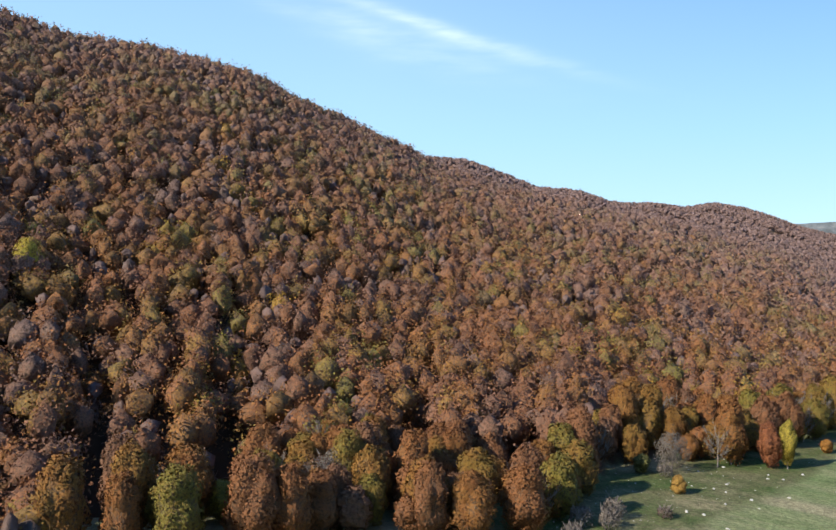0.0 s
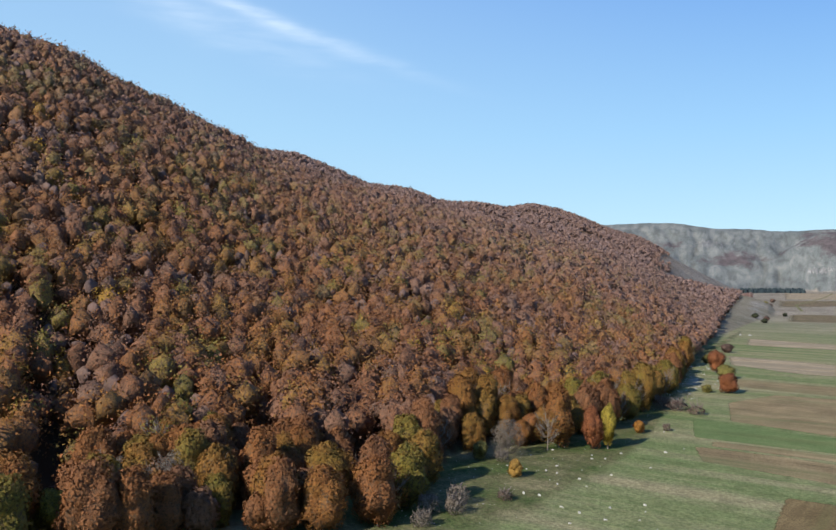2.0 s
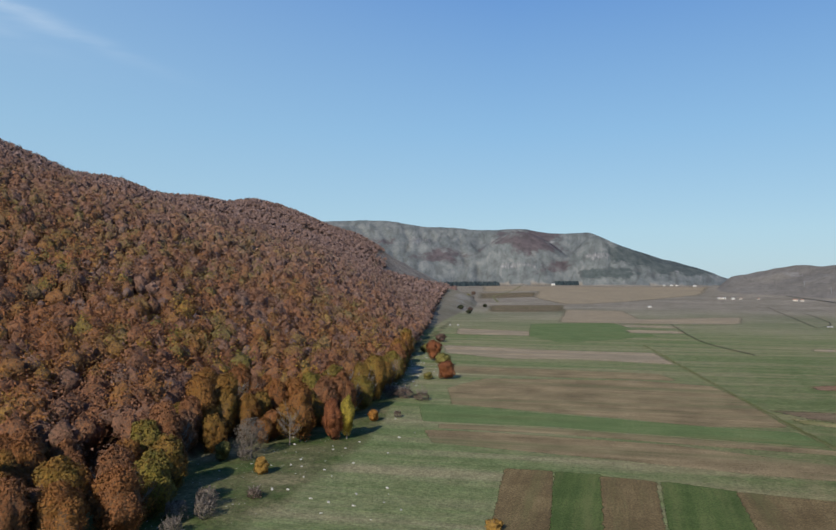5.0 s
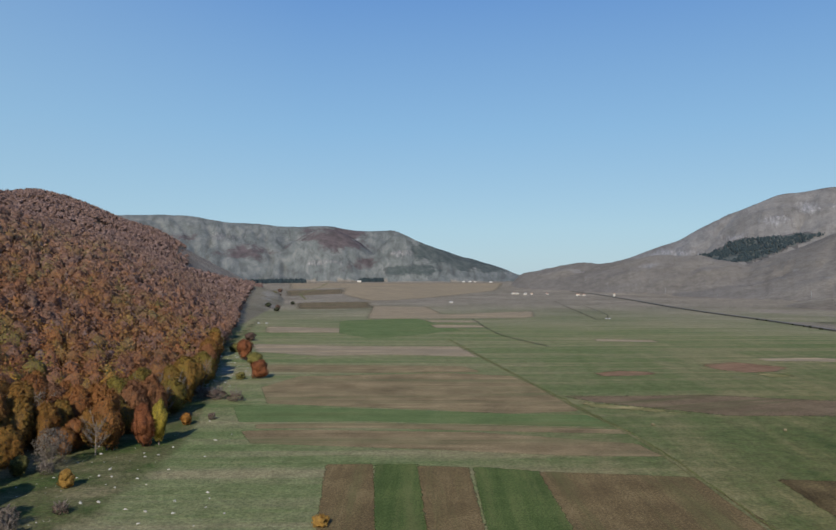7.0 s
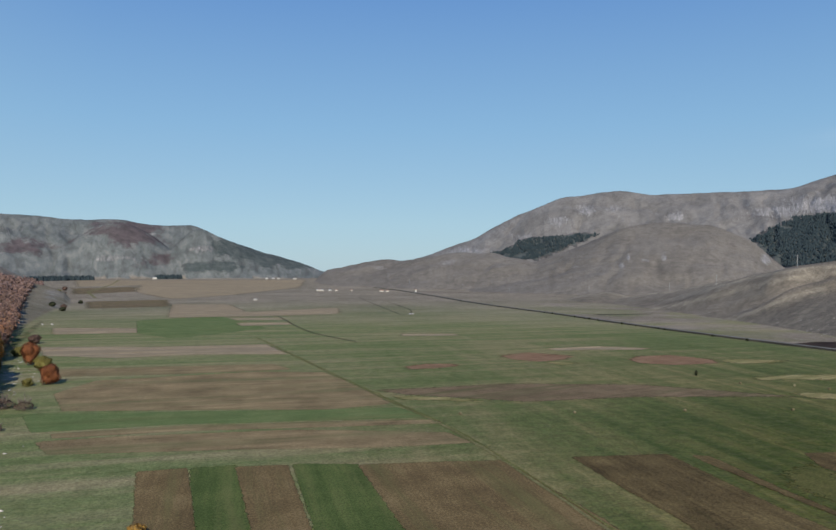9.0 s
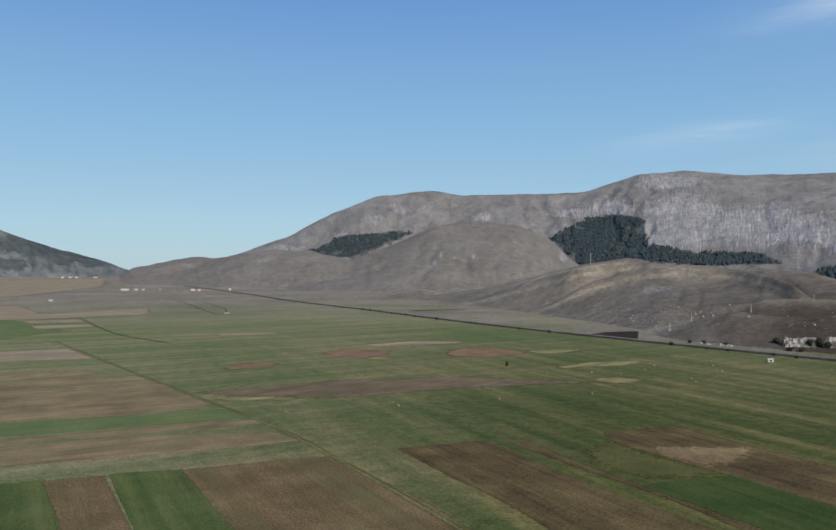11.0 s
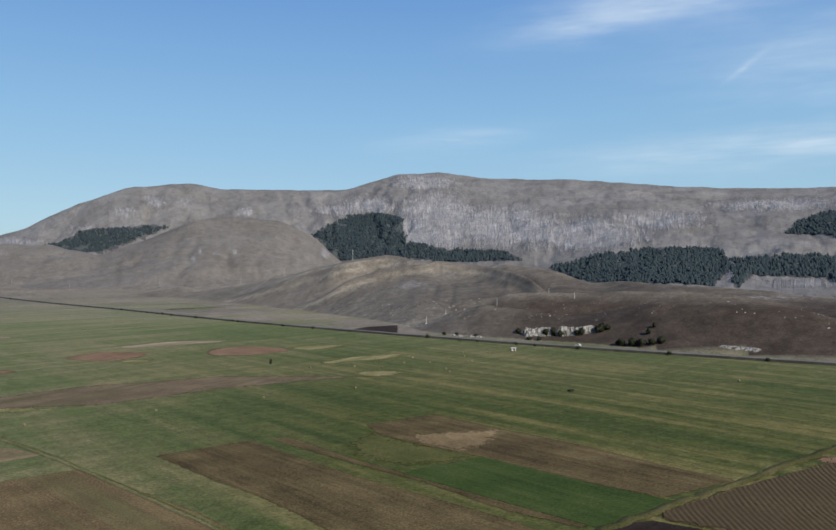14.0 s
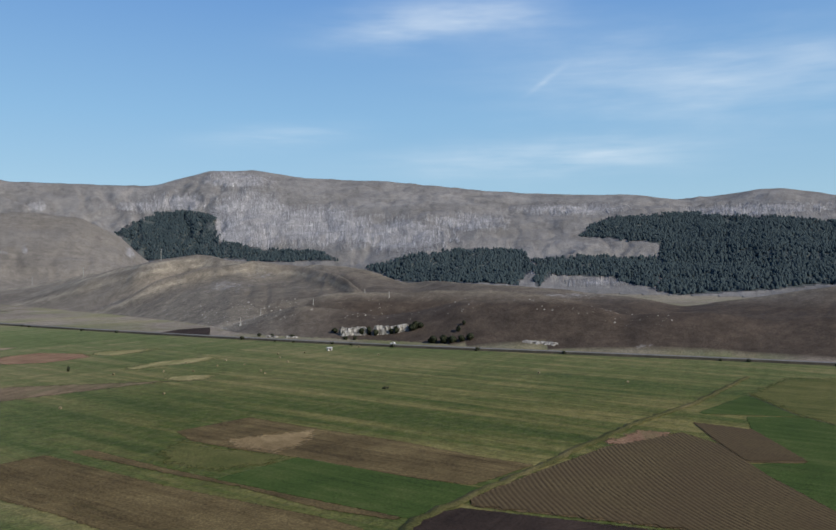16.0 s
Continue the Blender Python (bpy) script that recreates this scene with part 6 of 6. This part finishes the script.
def hut(x, y, turn, long, wide, wall, roof, label, name="hut", roof_mat=None):
    """A small gabled building with a door and windows."""
    root = new(name)
    bm = bmesh.new()
    box(bm, (long, wide, wall), (0, 0, wall / 2 - 0.1))
    part("wall", mesh_of(bm, "wall", 0.03), M_WALL, root)
    bm = bmesh.new()
    a = [bm.verts.new(p) for p in ((-long / 2 - 0.35, -wide / 2 - 0.4, wall - 0.2), (long / 2 + 0.35, -wide / 2 - 0.4, wall - 0.2), (long / 2 + 0.35, 0, wall + roof), (-long / 2 - 0.35, 0, wall + roof),
                                   (-long / 2 - 0.35, wide / 2 + 0.4, wall - 0.2), (long / 2 + 0.35, wide / 2 + 0.4, wall - 0.2))]
    for q in ((0, 1, 2, 3), (3, 2, 5, 4), (0, 3, 4), (1, 5, 2), (0, 4, 5, 1)):
        bm.faces.new([a[i] for i in q])
    part("roof", mesh_of(bm, "roof"), roof_mat or M_ROOF, root)
    bm = bmesh.new()
    box(bm, (1.0, 0.08, min(2.0, wall * 0.75)), (long * 0.1, -wide / 2 - 0.02, min(1.0, wall * 0.375)))
    part("door", mesh_of(bm, "door"), M_DARK, root)
    n = max(1, int(long / 3.5))
    for i in range(n):
        bm = bmesh.new()
        box(bm, (0.9, 0.08, 1.0), (-long / 2 + long * (i + 0.5) / n - long * 0.1, -wide / 2 - 0.02, wall * 0.6))
        part("window", mesh_of(bm, "window"), M_GLASS, root)
    root.matrix_basis = pose(x, y, height(x, y), 0, 0, turn)
    return tagged(root, label, "building")


hut(427, 316.5, -35, 3.2, 2.4, 1.9, 0.5, "small pale hut standing on the meadow", roof_mat=M_SHEET)
hut(71, 1606, 10, 7, 5, 2.4, 0.9, "white farm shed on the plain", "farm_shed", M_SHEET)
for x, y, turn, long in ((268, 2125, 8, 8), (279, 2120, -10, 9), (300, 2112, 15, 8), (318, 2108, 0, 6), (274, 2150, 30, 7), (360, 2105, 5, 4)):
    hut(x, y, turn, long, 6, 3.4, 1.4, "pale farmhouse of the far hamlet", "farmhouse", M_SHEET if long > 7 else M_ROOF)
for x, y, turn, long in ((433, 2040, -12, 11), (446, 2030, 12, 7)):
    hut(x, y, turn, long, 7, 3.6, 1.8, "pale farmhouse with a reddish roof by the road", "farmhouse")
hut(-268, 3440, 5, 17, 10, 6, 2.5, "white house below the far range", "farmhouse", M_SHEET)
for x, y, long in ((210, 3480, 10), (240, 3490, 12), (262, 3470, 9), (330, 3420, 14)):
    hut(x, y, 4, long, 8, 4, 1.8, "far white house of a distant village", "village_house", M_SHEET)
hut(262, 1040, 0, 6, 3, 1.0, 0.3, "long low white trough shed on the plain", "trough_shed", M_SHEET)
hut(508, 1953, 20, 4, 4, 8.5, 1.2, "tall narrow white transformer tower by the road", "transformer_tower")


def car(x, y, turn):
    root = new("parked_car")
    bm = bmesh.new()
    box(bm, (4.3, 1.75, 0.75), (0, 0, 0.65))
    part("body", mesh_of(bm, "body", 0.16), M_CAR, root)
    bm = bmesh.new()
    r = box(bm, (2.6, 1.6, 0.7), (-0.3, 0, 1.3))
    for v in r["verts"]:
        if v.co.z > 1.3:
            v.co.x = -0.3 + (v.co.x + 0.3) * 0.72
            v.co.y *= 0.86
    cab = part("cabin", mesh_of(bm, "cabin", 0.08), M_CAR, root)
    bm = bmesh.new()
    for s in (-1, 1):
        box(bm, (1.9, 0.02, 0.4), (-0.3, s * 0.76, 1.3), Matrix.Rotation(radians(s * 9), 4, "X"))
    part("window", mesh_of(bm, "window"), M_GLASS, cab)
    for sx in (-1.35, 1.35):
        for sy in (-0.8, 0.8):
            bm = bmesh.new()
            bmesh.ops.create_cone(bm, cap_ends=True, segments=16, radius1=0.33, radius2=0.33, depth=0.22, matrix=Matrix.Translation((sx, sy, 0.33)) @ Matrix.Rotation(radians(90), 4, "X"))
            part("wheel", mesh_of(bm, "wheel"), M_TYRE, root)
    root.matrix_basis = pose(x, y, 1.33, 0, 0, turn)
    return tagged(root, "white car standing on the country road", "car")


car(474, 292, 101)


def beam(bm, a, b, thick):
    a, b = Vector(a), Vector(b)
    d = b - a
    m = Matrix.Translation((a + b) / 2) @ d.to_track_quat("Z", "Y").to_matrix().to_4x4() @ Matrix.Diagonal((thick, thick, d.length, 1))
    bmesh.ops.create_cube(bm, size=1.0, matrix=m)


def pylon(tall):
    """A portal pylon: two lattice legs spread upwards and a crossarm with insulators."""
    root = new("pylon")
    for s in (-1, 1):
        bm = bmesh.new()
        foot, head = Vector((s * 1.2, 0, -0.5)), Vector((s * 3.4, 0, tall))
        for dx, dy in ((-0.45, -0.45), (0.45, -0.45), (0.45, 0.45), (-0.45, 0.45)):
            beam(bm, foot + Vector((dx, dy, 0)), head + Vector((dx * 0.5, dy * 0.5, 0)), 0.16)
        for i in range(9):
            p, q = foot.lerp(head, i / 9), foot.lerp(head, (i + 1) / 9)
            k = 1 if i % 2 else -1
            beam(bm, p + Vector((0.4 * k, -0.4, 0)), q + Vector((-0.4 * k, -0.4, 0)), 0.1)
            beam(bm, p + Vector((0.4 * k, 0.4, 0)), q + Vector((-0.4 * k, 0.4, 0)), 0.1)
        part("leg", mesh_of(bm, "leg"), M_STEEL, root)
    bm = bmesh.new()
    for z in (tall - 1.1, tall):
        beam(bm, (-6.5, 0, z + 0.3), (6.5, 0, z + 0.3), 0.22)
    for i in range(12):
        beam(bm, (-6.5 + i * 1.08, 0, tall + (0.3 if i % 2 else -0.8)), (-5.42 + i * 1.08, 0, tall + (-0.8 if i % 2 else 0.3)), 0.12)
    part("crossarm", mesh_of(bm, "crossarm"), M_STEEL, root)
    for x in (-6, 0, 6):
        bm = bmesh.new()
        beam(bm, (x, 0, tall - 0.8), (x, 0, tall - 2.4), 0.18)
        part("insulator", mesh_of(bm, "insulator"), M_GLASS, root)
    return root


first = pylon(17)
for x, y, turn in ((893, 1711, 60), (781, 1061, 50), (716, 1802, 70), (690, 2102, 70), (584, 2320, 80), (554, 2497, 80), (845, 1290, 55), (760, 860, 45)):
    p = copy_thing(first, pose(x, y, height(x, y) - 0.2, 0, 0, turn))
    tagged(p, "grey lattice pylon of the power line", "pylon", "pylons of the power line")
for o in (*first.children_recursive, first):
    bpy.data.objects.remove(o)


def pole(x, y, tall, block):
    root = new("line_pole")
    bm = bmesh.new()
    bmesh.ops.create_cone(bm, cap_ends=True, segments=10, radius1=0.26, radius2=0.14, depth=tall, matrix=Matrix.Translation((0, 0, tall / 2)))
    part("mast", mesh_of(bm, "mast"), M_CONCRETE, root)
    bm = bmesh.new()
    box(bm, (1.8, 0.12, 0.14), (0, 0, tall - 0.3))
    part("crossarm", mesh_of(bm, "crossarm", 0.02), M_STEEL, root)
    if block:
        bm = bmesh.new()
        box(bm, (2.8, 2.0, 0.7), (0, 0, 0.2))
        part("base_block", mesh_of(bm, "base_block", 0.08), M_CONCRETE, root)
    root.matrix_basis = pose(x, y, height(x, y) - 0.1, 0, 0, 30)
    return tagged(root, "slim pale concrete line pole on the hillside", "pole", "poles of the small line")


for x, y, tall, block in ((527.8, 493.5, 7.5, True), (557, 494, 7, False), (610, 470, 7, False), (660, 440, 7, False), (645, 400, 7, False)):
    pole(x, y, tall, block)
